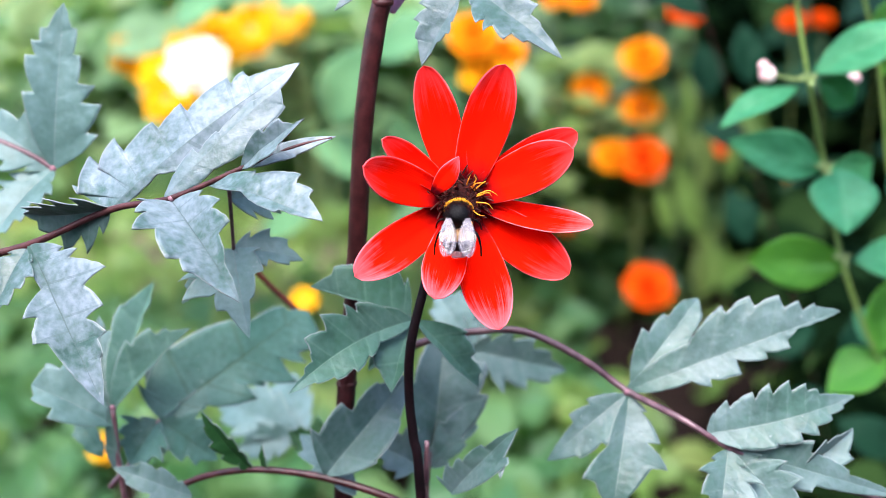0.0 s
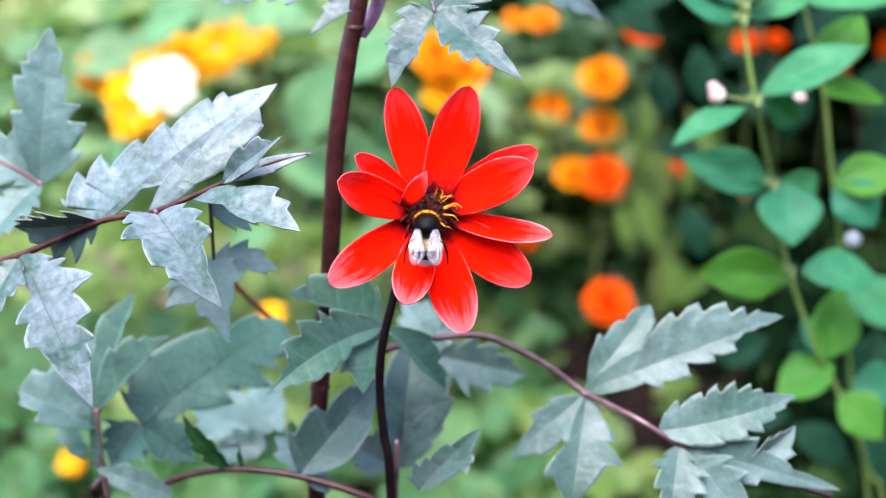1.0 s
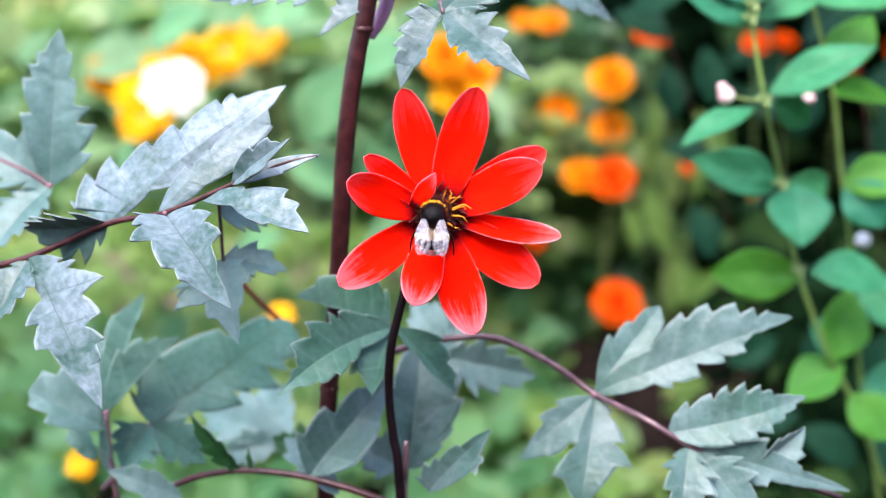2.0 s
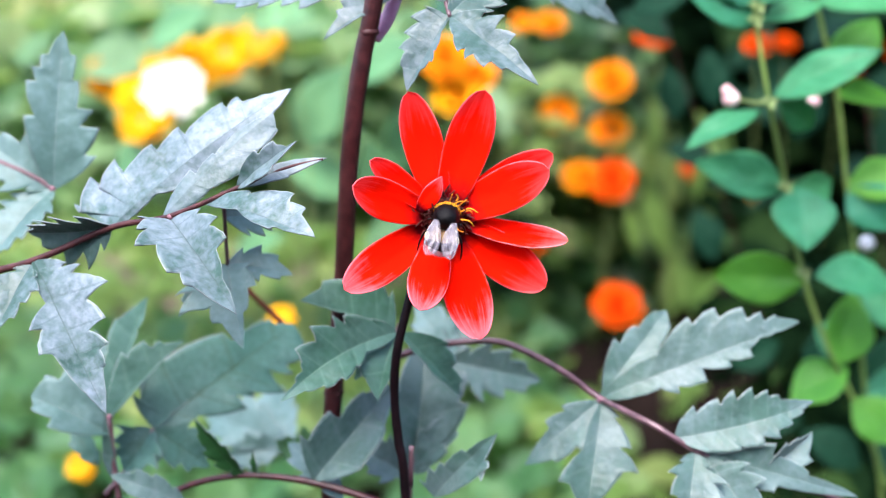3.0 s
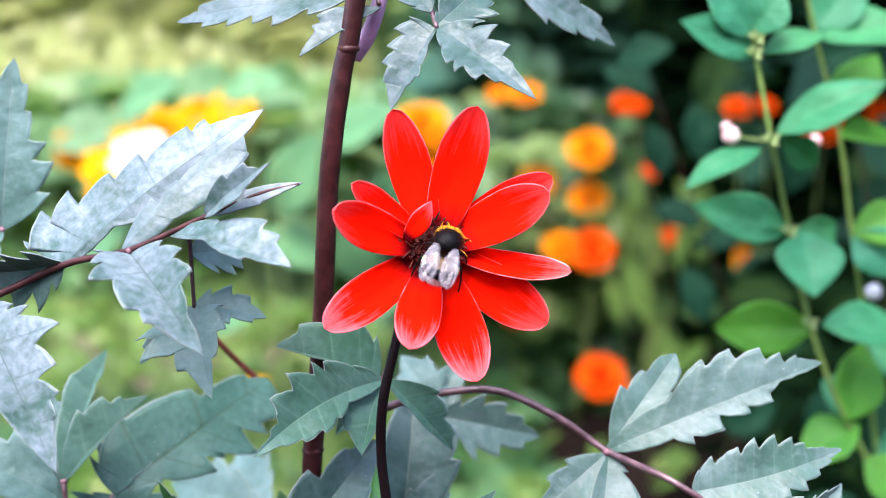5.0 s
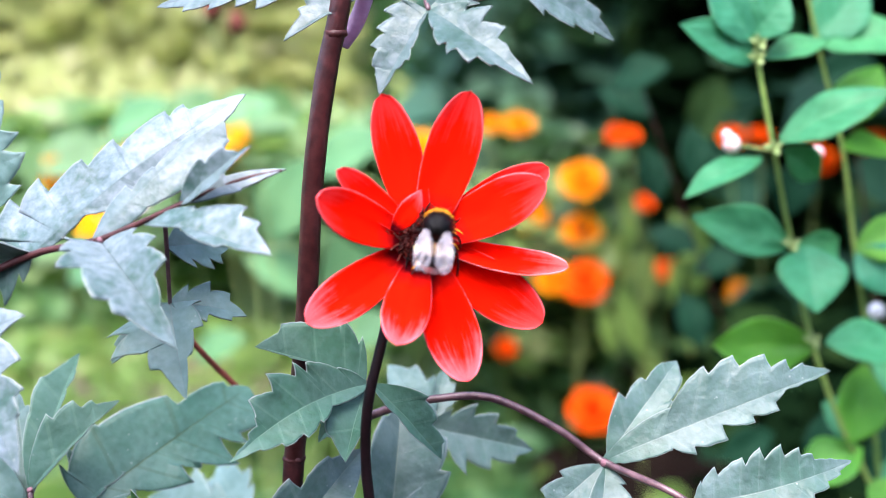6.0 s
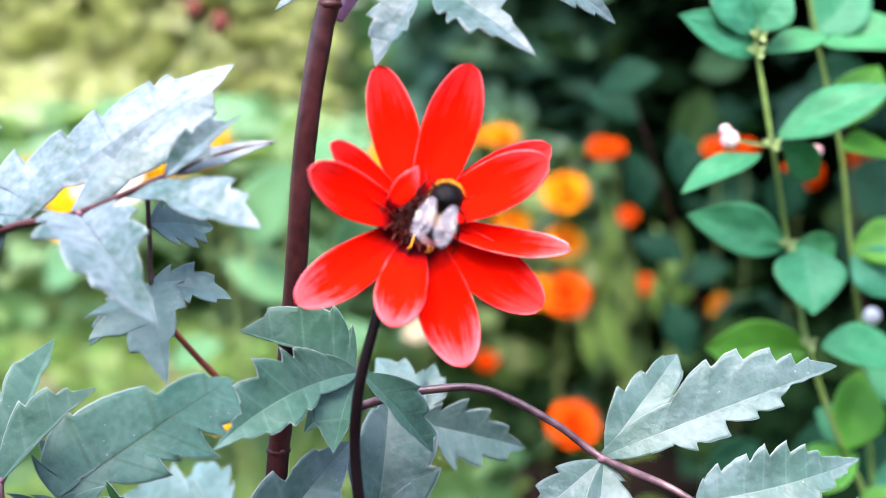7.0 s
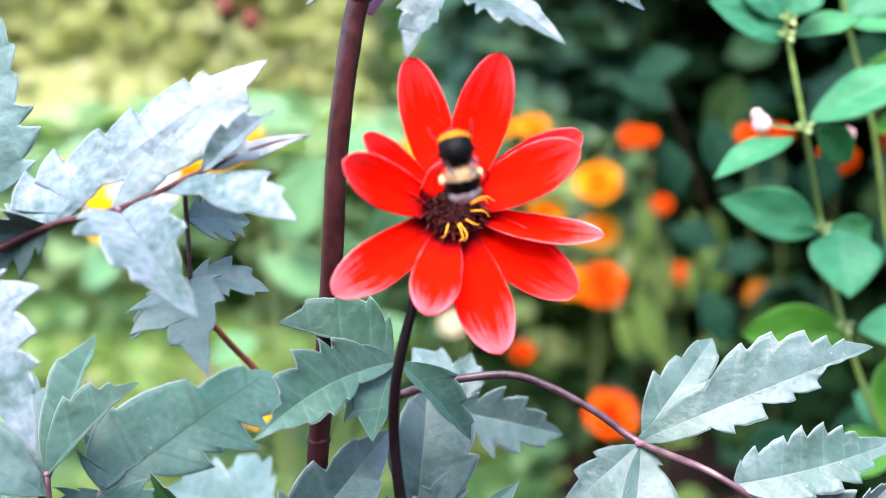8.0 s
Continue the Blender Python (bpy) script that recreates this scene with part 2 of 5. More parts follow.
BLACK_FUR = grained("black_fur", (0.001, 0.001, 0.0012), (0.003, 0.0024, 0.0022), 2000, 0.35, 0.12)
YELLOW_FUR = grained("yellow_fur", (0.62, 0.24, 0.008), (0.82, 0.38, 0.02), 2000, 0.8, 0.2)
CREAM_FUR = grained("cream_fur", (0.46, 0.27, 0.11), (0.66, 0.47, 0.26), 2000, 0.8, 0.2)
WHITE_FUR = grained("white_fur", (0.68, 0.58, 0.56), (0.85, 0.79, 0.77), 2000, 0.8, 0.2)
POLLEN = grained("pollen", (0.75, 0.6, 0.25), (0.82, 0.72, 0.4), 2500, 0.9, 0.1)
EYE = grained("eye", (0.006, 0.005, 0.005), (0.012, 0.01, 0.01), 900, 0.2, 0.6)
ORANGE = petal_material("orange_petal", (0.93, 0.35, 0.004), (0.9, 0.38, 0.01), (0.85, 0.24, 0.0), 0.42, (0.95, 0.33, 0.0))
VERMILION = petal_material("vermilion_petal", (0.85, 0.10, 0.002), (0.88, 0.15, 0.008), (0.6, 0.04, 0.0), 0.3, (0.9, 0.1, 0.0))
YELLOW = petal_material("yellow_petal", (0.85, 0.42, 0.004), (0.88, 0.5, 0.02), (0.75, 0.25, 0.0), 0.3, (0.9, 0.5, 0.0))
WHITE = petal_material("white_petal", (0.82, 0.80, 0.70), (0.85, 0.84, 0.78), (0.8, 0.7, 0.35), 0.3, (0.9, 0.85, 0.7))
CREAM = petal_material("cream_petal", (0.55, 0.50, 0.34), (0.62, 0.56, 0.42), (0.5, 0.4, 0.15), 0.3, (0.6, 0.5, 0.3))


def wing_material():
    m, t, b = material("wing", (0.75, 0.72, 0.75), 0.25, 0.6)
    uv = t.nodes.new("ShaderNodeTexCoord")
    vor = node(t, "ShaderNodeTexVoronoi", Scale=7.0)
    vor.feature = "DISTANCE_TO_EDGE"
    t.links.new(uv.outputs["UV"], vor.inputs["Vector"])
    line = mathn(t, "LESS_THAN", vor.outputs["Distance"], 0.05)
    grain = node(t, "ShaderNodeMapping")
    grain.inputs["Scale"].default_value = (2.0, 26.0, 1.0)
    t.links.new(uv.outputs["UV"], grain.inputs["Vector"])
    fold = noise_tex(t, 1.0, 3, grain.outputs[0])
    t.links.new(mix(t, mathn(t, "MULTIPLY", line, 0.6), ramp(t, fold, [(0.38, (0.03, 0.03, 0.045)), (0.60, (0.34, 0.31, 0.34))]), (0.12, 0.09, 0.09)), b.inputs["Base Color"])
    t.links.new(mathn(t, "ADD", mathn(t, "MULTIPLY", fold, 0.62), 0.04), b.inputs["Alpha"])
    bump(t, b, noise_tex(t, 500, 2), 0.4, 0.0003)
    return m


WING = wing_material()


# ---- builders ----
def part(name, bm, mat, parent=None, label="", smooth=True):
    """Links a bmesh as one mesh object under a thing or a part."""
    me = bpy.data.meshes.new(name)
    if smooth:
        for face in bm.faces:
            face.smooth = True
    bm.to_mesh(me)
    bm.free()
    me.materials.append(mat)
    ob = new(name, me)
    ob.parent = parent
    return tagged(ob, label)


def thing(name, at, label, category, group=""):
    ob = new(name)
    ob.location = at
    ob.empty_display_size = 0.01
    return tagged(ob, label, category, group)


def spline(points, n):
    """Points on a smooth curve through the given ones."""
    p = [Vector(q) for q in points]
    p = [2 * p[0] - p[1], *p, 2 * p[-1] - p[-2]]
    out = []
    for i in range(1, len(p) - 2):
        for k in range(n):
            s = k / n
            a, b, c, d = p[i - 1 : i + 3]
            out.append(0.5 * (2 * b + (c - a) * s + (2 * a - 5 * b + 4 * c - d) * s * s + (3 * b - a - 3 * c + d) * s**3))
    return [*out, p[-2]]


def tube(points, r0, r1, sides=10, steps=6, swell=0.06, knots=0):
    """A stem that tapers along a smooth curve, a little uneven, closed at both ends."""
    bm = bmesh.new()
    line = spline(points, steps)
    rings, ref = [], Vector((0.3, 0.2, 1))
    for i, q in enumerate(line):
        way = (line[min(i + 1, len(line) - 1)] - line[max(i - 1, 0)]).normalized()
        ref = (ref - ref.dot(way) * way)
        ref = ref.normalized() if ref.length > 1e-4 else way.orthogonal().normalized()
        other = way.cross(ref)
        r = r0 + (r1 - r0) * i / (len(line) - 1)
        r *= 1 + swell * noise.noise(q * 120)
        rings.append([bm.verts.new(q + r * (math.cos(a) * ref + math.sin(a) * other)) for a in (2 * math.pi * k / sides for k in range(sides))])
    for lo, hi in zip(rings, rings[1:]):
        for k in range(sides):
            bm.faces.new((lo[k], lo[(k + 1) % sides], hi[(k + 1) % sides], hi[k]))
    bm.faces.new(rings[0][::-1])
    bm.faces.new(rings[-1])
    return bm


def blade(base, tip, normal, wl, wr, peak=0.4, fold=14, droop=0.06, thick=0.0004, rows=84, cols=12, blunt=0.06, wave=0.012, cup=0.0, tipped=0.95):
    """A thin closed sheet from base to tip with a smooth margin: V along its midrib, a droop and a slight wave."""
    base, tip = Vector(base), Vector(tip)
    axis = tip - base
    length = axis.length
    axis.normalize()
    normal = (normal - normal.dot(axis) * axis).normalized()
    side = axis.cross(normal)
    seed = base.x * 71 + base.z * 37
    bm = bmesh.new()
    uvl = bm.loops.layers.uv.new("UVMap")
    lift = math.tan(radians(fold))
    grid = {}
    for layer in (0, 1):
        for i in range(rows + 1):
            u = i / rows
            if u < peak:
                env = blunt + (1 - blunt) * math.sin(math.pi / 2 * u / peak) ** 0.9
            else:
                env = max(math.cos(math.pi / 2 * (u - peak) / (1 - peak)), 0.0) ** tipped
            for j in range(cols + 1):
                v = 2 * j / cols - 1
                w = (wr if v > 0 else wl) * env * v
                up = lift * abs(w) * (0.5 + 0.5 * env) - cup * length * (v * v) * env
                up += droop * length * 4 * u * (1 - u) - 0.02 * length * u
                up += wave * length * noise.noise(Vector((u * 4 + seed, v * 2, seed)))
                p = base + axis * (u * length) + side * w + normal * (up - layer * thick)
                grid[layer, i, j] = (bm.verts.new(p), u, (v + 1) / 2)

    def face(*keys):
        f = bm.faces.new([grid[k][0] for k in keys])
        for loop, k in zip(f.loops, keys):
            loop[uvl].uv = grid[k][1:]

    for i in range(rows):
        for j in range(cols):
            face((0, i, j), (0, i, j + 1), (0, i + 1, j + 1), (0, i + 1, j))
            face((1, i, j), (1, i + 1, j), (1, i + 1, j + 1), (1, i, j + 1))
        face((0, i, 0), (0, i + 1, 0), (1, i + 1, 0), (1, i, 0))
        face((0, i, cols), (1, i, cols), (1, i + 1, cols), (0, i + 1, cols))
    for i in (0, rows):
        for j in range(cols):
            face((0, i, j), (1, i, j), (1, i, j + 1), (0, i, j + 1)) if i == 0 else face((0, i, j), (0, i, j + 1), (1, i, j + 1), (1, i, j))
    bm.normal_update()
    return bm


def lobes_of(count, half, peak, depth, seed, rising=1.1, tipped=0.95):
    """Lobe points for a leaf half that follows no special outline: (along, out, depth of the cut behind it)."""
    out = []
    for k in range(count):
        u = (k + 0.75 + 0.3 * noise.noise(Vector((seed, k, 1.5)))) / (count + 0.6)
        env = math.sin(math.pi / 2 * u / peak) ** rising if u < peak else math.cos(math.pi / 2 * (u - peak) / (1 - peak)) ** tipped
        out.append((u, half * env * (1.12 + 0.35 * noise.noise(Vector((seed, k, 7.5)))), depth * 1.35))
    return out


def margin(lobes):
    """The edge of one leaf half, base to tip: (along, out, vein phase). Each lobe swells to its point and is cut in behind it."""
    knots = [(0.0, 0.012, 0.0)]
    for k, lobe in enumerate(lobes):
        u, w = lobe[:2]
        cut = lobe[2] if len(lobe) > 2 else 0.24
        after = lobes[k + 1][:2] if k + 1 < len(lobes) else (1.0, 0.0)
        knots.append((u, w, k + 0.5))
        knots.append((u + 0.03 * (after[0] - u), (w * 0.92 + after[1] * 0.08) * (1 - 1.25 * cut), k + 1.0))
    knots.append((1.0, 0.0, len(lobes) + 0.5))
    line = []
    for (u0, w0, p0), (u1, w1, p1) in zip(knots, knots[1:]):
        far = math.hypot(u1 - u0, w1 - w0)
        steps = max(3, min(14, int(far * 60)))
        swell = (0.065 if p1 < len(lobes) else 0.03) * far if p1 % 1 == 0.5 else -0.05 * far
        for k in range(steps):
            s = k / steps
            arch = swell * 4 * s * (1 - s)
            tilt = (w1 - w0) / far
            fine = 0.006 * noise.noise(Vector((u0 * 9 + s * far * 26, w0 * 9, p0)))
            line.append((u0 + (u1 - u0) * s - arch * tilt, max(0.002, w0 + (w1 - w0) * s + arch * abs(u1 - u0) / far + fine), p0 + (p1 - p0) * s))
    return [*line, (1.0, 0.0, len(lobes) + 0.5)]


def lobed_blade(base, tip, normal, left, right, fold=14, droop=0.05, thick=0.0004, bow=0.0, cols=7):
    """A toothed leaf: two halves meet in a crease along the midrib; veins run out to the lobes, the web between them bulges a little."""
    base, tip = Vector(base), Vector(tip)
    axis = tip - base
    length = axis.length
    axis.normalize()
    normal = (normal - normal.dot(axis) * axis).normalized()
    side = axis.cross(normal)
    seed = base.x * 71 + base.z * 37
    bm = bmesh.new()
    uvl = bm.loops.layers.uv.new("UVMap")
    lift = math.tan(radians(fold))
    for sign, lobes in ((-1, left), (1, right)):
        edge = margin(lobes)
        n = len(edge) - 1
        mid, reach = [], 0.0
        for u, w, _ in edge:
            reach = max(reach, u - 0.75 * w)
            mid.append(reach)
        mid = [0.55 * m / max(mid[-1], 1e-6) + 0.45 * i / n for i, m in enumerate(mid)]
        grid = {}
        for layer in (0, 1):
            for i, (u1, w1, phase) in enumerate(edge):
                for j in range(cols + 1):
                    v = j / cols
                    u = mid[i] + (u1 - mid[i]) * v
                    rib = bow * 4 * mid[i] * (1 - mid[i])
                    w = rib + (sign * w1 - rib) * v
                    far = abs(w - rib)
                    along = min(max(u, 0.0), 1.0)
                    up = lift * far + droop * 4 * along * (1 - along) - 0.02 * u
                    up += 0.016 * noise.noise(Vector((u * 4 + seed, w * 6, seed)))
                    up -= 0.006 * v * (1 - v) * min(1.0, w1 * 8) * math.sin(math.pi * phase) ** 2
                    up += 0.05 * w1 * v**4 * math.sin(phase * 5.1 + seed)
                    p = base + length * (axis * u + side * w + normal * up) - normal * (layer * thick)
                    grid[layer, i, j] = (bm.verts.new(p), (phase + 1.6 * v) / 8, 0.5 + 0.5 * sign * v)

        def face(*keys):
            keys = keys if sign > 0 else keys[::-1]
            f = bm.faces.new([grid[k][0] for k in keys])
            for loop, k in zip(f.loops, keys):
                loop[uvl].uv = grid[k][1:]

        for i in range(n):
            for j in range(cols):
                face((0, i, j), (0, i, j + 1), (0, i + 1, j + 1), (0, i + 1, j))
                face((1, i, j), (1, i + 1, j), (1, i + 1, j + 1), (1, i, j + 1))
            face((0, i, cols), (1, i, cols), (1, i + 1, cols), (0, i + 1, cols))
    bm.normal_update()
    return bm


FACING = Vector((0.05, -0.86, 0.50))


def leaflet(parent, base, tip, wl=0.01, wr=0.01, peak=0.4, teeth=5, roll=0, fold=14, depth=0.2, mat=None, rising=1.1, tipped=0.95, left=None, right=None, bow=0.0):
    """One toothed leaflet of a compound leaf, its upper face turned to the camera and the sky."""
    axis = Vector(tip) - Vector(base)
    length = axis.length
    axis.normalize()
    n = Matrix.Rotation(radians(roll), 3, axis) @ (FACING - FACING.dot(axis) * axis)
    left = left or lobes_of(teeth, wl / length, peak, depth, base[0] * 90, rising, tipped)
    right = right or lobes_of(teeth, wr / length, peak, depth, base[2] * 90, rising, tipped)
    return part("leaflet", lobed_blade(base, tip, n, left, right, fold, bow=bow), mat or DAHLIA_LEAF, parent)


def oval_leaf(parent, base, tip, wl, wr, roll=0, mat=None):
    """A smooth-edged oval leaf."""
    axis = (Vector(tip) - Vector(base)).normalized()
    n = Matrix.Rotation(radians(roll), 3, axis) @ (FACING - FACING.dot(axis) * axis)
    bm = blade(base, tip, n, wl, wr, 0.45, 14, 0.05, 0.0004, 26, 10, 0.05, 0.03)
    return part("oval_leaf", bm, mat, parent)


def ball(radius, squash=(1, 1, 1), rings=10, sides=14, at=(0, 0, 0), lump=0.0):
    bm = bmesh.new()
    bmesh.ops.create_uvsphere(bm, u_segments=sides, v_segments=rings, radius=1.0)
    for v in bm.verts:
        k = 1 + lump * noise.noise(v.co * 3 + Vector(at) * 50)
        v.co = Vector(at) + Vector([c * s * radius * k for c, s in zip(v.co, squash)])
    return bm


def berry(parent, at, r, mat, label):
    bm = ball(r, (1, 1, 1.06), 10, 14, at, 0.06)
    return part("berry", bm, mat, parent, label)


def foliage(name, count, place, size, mat, label, category, seed, flat=0.5, long=2.2, lean=-0.75):
    """A mass of small bent leaves, one mesh: place(rng) gives a point for each."""
    rng = random.Random(seed)
    verts, faces = [], []
    for _ in range(count):
        c = Vector(place(rng))
        s = size * rng.uniform(0.6, 1.3)
        way = Vector((rng.gauss(0, 1), rng.gauss(0, 1), rng.gauss(0, 1) * flat)).normalized()
        nor = Vector((rng.gauss(0, 0.6), rng.gauss(lean, 0.6), 1)).normalized()
        sd = way.cross(nor).normalized()
        nor = sd.cross(way)
        k = len(verts)
        for u, w, h in ((-0.5, 0.0, 0), (-0.2, 0.34, 0.06), (0.18, 0.36, 0.1), (0.5, 0, -0.06), (0.18, -0.36, 0.1), (-0.2, -0.34, 0.06), (0.0, 0.0, 0.0)):
            verts.append(c + way * (u * s) + sd * (w * s * 2 / long) + nor * (h * s))
        faces += [(k + 6, k + a, k + b) for a, b in ((0, 1), (1, 2), (2, 3), (3, 4), (4, 5), (5, 0))]
    me = bpy.data.meshes.new(name)
    me.from_pydata([tuple(v) for v in verts], [], faces)
    me.materials.append(mat)
    ob = new(name, me)
    return tagged(ob, label, category, kind="stuff")


# ---- ground ----
def ground_material():
    m, t, b = material("garden_soil", (0.1, 0.07, 0.05), 0.95, 0.1)
    co = t.nodes.new("ShaderNodeTexCoord").outputs["Object"]
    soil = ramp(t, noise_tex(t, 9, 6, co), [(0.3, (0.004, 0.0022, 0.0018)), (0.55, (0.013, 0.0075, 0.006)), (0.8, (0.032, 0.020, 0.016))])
    grass = ramp(t, noise_tex(t, 2.2, 6, co), [(0.3, (0.07, 0.12, 0.02)), (0.55, (0.17, 0.21, 0.05)), (0.8, (0.27, 0.27, 0.10))])
    sep = t.nodes.new("ShaderNodeSeparateXYZ")
    t.links.new(co, sep.inputs[0])
    aside = mathn(t, "MULTIPLY", mathn(t, "MAXIMUM", sep.outputs["X"], 0.0), -3.0)
    edge = mathn(t, "ADD", mathn(t, "ADD", sep.outputs["Y"], aside), mathn(t, "MULTIPLY", noise_tex(t, 1.6, 4, co), 1.4))
    gravel = ramp(t, noise_tex(t, 30, 6, co), [(0.3, (0.10, 0.06, 0.05)), (0.7, (0.25, 0.18, 0.155))])
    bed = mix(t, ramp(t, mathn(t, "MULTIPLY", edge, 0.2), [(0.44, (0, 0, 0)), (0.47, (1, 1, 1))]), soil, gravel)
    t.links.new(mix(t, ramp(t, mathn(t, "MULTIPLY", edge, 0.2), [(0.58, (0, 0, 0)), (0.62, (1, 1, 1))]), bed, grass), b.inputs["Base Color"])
    bump(t, b, noise_tex(t, 40, 6, co), 0.8, 0.02)
    return m


def build_ground():
    n, bm = 60, bmesh.new()
    rows = []
    for i in range(n + 1):
        row = []
        for j in range(n + 1):
            x, y = ((k / n * 2 - 1) for k in (i, j))
            x, y = 300 * x * abs(x) ** 3, 300 * y * abs(y) ** 3
            row.append(bm.verts.new((x, y, 0.02 * noise.noise(Vector((x * 2, y * 2, 0))) if abs(x) + abs(y) < 12 else 0)))
        rows.append(row)
    for i in range(n):
        for j in range(n):
            bm.faces.new((rows[i][j], rows[i + 1][j], rows[i + 1][j + 1], rows[i][j + 1]))
    tagged(part("ground", bm, ground_material(), None), "dark garden soil running into a rough lawn", "ground", kind="structure")


build_ground()


# ---- the red dahlia flower on its own stem ----
dahlia_flower = thing("dahlia_flower", (-0.016, 0.01, 0.0), "single red dahlia flower in full bloom on a dark stem", "flower")


def flower_part(name, bm, mat, parent=None, label=""):
    ob = part(name, bm, mat, parent or dahlia_flower, label)
    if parent is None:
        ob.matrix_parent_inverse = Matrix.Translation((0.016, -0.01, 0.0))
    return ob


flower_part("flower_stem", tube([(-0.0023, 0.0095, 0.5990), (-0.0100, 0.0050, 0.5870), (-0.0123, 0.0000, 0.5779), (-0.0167, -0.0020, 0.5610), (-0.0182, 0.0000, 0.5451), (-0.0174, 0.0000, 0.5296), (-0.0159, 0.0000, 0.5098), (-0.0159, 0.0050, 0.40), (-0.016, 0.01, 0.0)], 0.0013, 0.0017), STEM_BLACK, None, "slender blackish stem")
HEART = Vector((-0.0006, 0.0030, 0.6040))
OUT = Vector((0.10, -0.93, 0.34)).normalized()


def ray_petal(tip, start, wl, wr, roll=0, fold=8, droop=0.08, peak=0.58, cup=0.10, label="", mat=None):
    """One ray: from the disc's rim out to its tip, cupped along its length."""
    tip = Vector(tip)
    way = tip - HEART
    way -= way.dot(OUT) * OUT
    base = HEART + way.normalized() * start
    axis = (tip - base).normalized()
    n = Matrix.Rotation(radians(roll), 3, axis) @ (OUT - OUT.dot(axis) * axis)
    bm = blade(base, tip, n, wl, wr, peak, fold, -droop, 0.0005, 36, 14, 0.5, 0.012, -cup * 0.3, 0.48)
    flower_part("petal", bm, mat or PETAL, None, label)


ray_petal((0.0339, 0.0112, 0.6225), 0.004, 0.0060, 0.0060, 10)
ray_petal((-0.0211, -0.0103, 0.6253), 0.004, 0.0036, 0.0048, 10)
ray_petal((-0.0104, 0.0043, 0.6439), 0.0035, 0.0062, 0.0064, 0)
ray_petal((0.0132, 0.0021, 0.6440), 0.0035, 0.0072, 0.0072, 0)
ray_petal((0.0322, -0.0020, 0.6200), 0.0045, 0.0072, 0.0068, -4)
ray_petal((0.0383, 0.0009, 0.5971), 0.005, 0.0044, 0.0046, -24, mat=PETAL_PALE)
ray_petal((0.0311, 0.0014, 0.5814), 0.005, 0.0074, 0.0074, 6)
ray_petal((0.0109, -0.0160, 0.5705), 0.006, 0.0072, 0.0074, 4, mat=PETAL_PALE_SHEEN)
ray_petal((-0.0066, -0.0240, 0.5829), 0.006, 0.0064, 0.0062, 0, mat=PETAL_PALE_SHEEN)
ray_petal((-0.0301, -0.0170, 0.5871), 0.005, 0.0064, 0.0066, 0, mat=PETAL_PALE_SHEEN)
ray_petal((-0.0250, -0.0210, 0.6198), 0.005, 0.0066, 0.0060, 0)
bm = blade((-0.0080, -0.0060, 0.6085), (-0.0002, -0.0050, 0.6190), Vector((0.35, -0.9, 0.2)), 0.0026, 0.0034, 0.5, 10, 0.02, 0.0004, 20, 8, 0.3, 0.02)
flower_part("inner_petal", bm, PETAL_PALE_SHEEN, None, "small folded inner petal")
# the disc, a low dome set with dark florets, and yellow anthers on one side
turn = OUT.to_track_quat("Z", "Y").to_matrix()


def disc_point(r, a, h):
    return HEART + turn @ Vector((r * math.cos(a), r * math.sin(a), h))


bm = ball(0.0068, (1, 1, 0.55), 12, 20)
for v in bm.verts:
    v.co = HEART + turn @ v.co
flower_head = flower_part("disc", bm, DISC, None, "dark maroon flower centre")
rng = random.Random(4)
for k in range(130):
    r, a = 0.0074 * math.sqrt((k + 0.5) / 130), k * 2.39996
    h = 0.0038 * math.sqrt(max(0, 1 - (r / 0.0076) ** 2))
    a += rng.uniform(-0.2, 0.2)
    p, q = disc_point(r, a, h - 0.0008), disc_point(r * rng.uniform(0.9, 1.5), a + rng.uniform(-0.3, 0.3), h + rng.uniform(0.0002, 0.0026))
    flower_part("floret", tube([p, (p + q) / 2, q], 0.00036, 0.00018, 6, 2), FLORET if k % 3 else DISC, flower_head)
for k in range(12):
    a = radians(-80 + 155 * k / 11 + rng.uniform(-30, 30))
    right, up = Vector((0.99, 0.1, 0)), Vector((0, 0.34, 0.93))
    d = right * math.cos(a) + up * math.sin(a)
    p = HEART + OUT * 0.0035 + d * 0.0045
    q = p + d * rng.uniform(0.001, 0.0042) + OUT * rng.uniform(0.0015, 0.003)
    e = q + d * rng.uniform(0.0005, 0.0022) + OUT * rng.uniform(-0.0006, 0.0012) + OUT.cross(d) * rng.uniform(-1.0, 1.0) * 0.0022
    flower_part("anther", tube([p, q, e], 0.00026, 0.00007, 6, 5), ANTHER, flower_head, "curled yellow anther")

# ---- the bumblebee: its own space has the head along +y and the back along +z ----
bumblebee = thing("bumblebee", (0, 0, 0), "furry black and yellow bumblebee with a white tail on the flower", "bee")


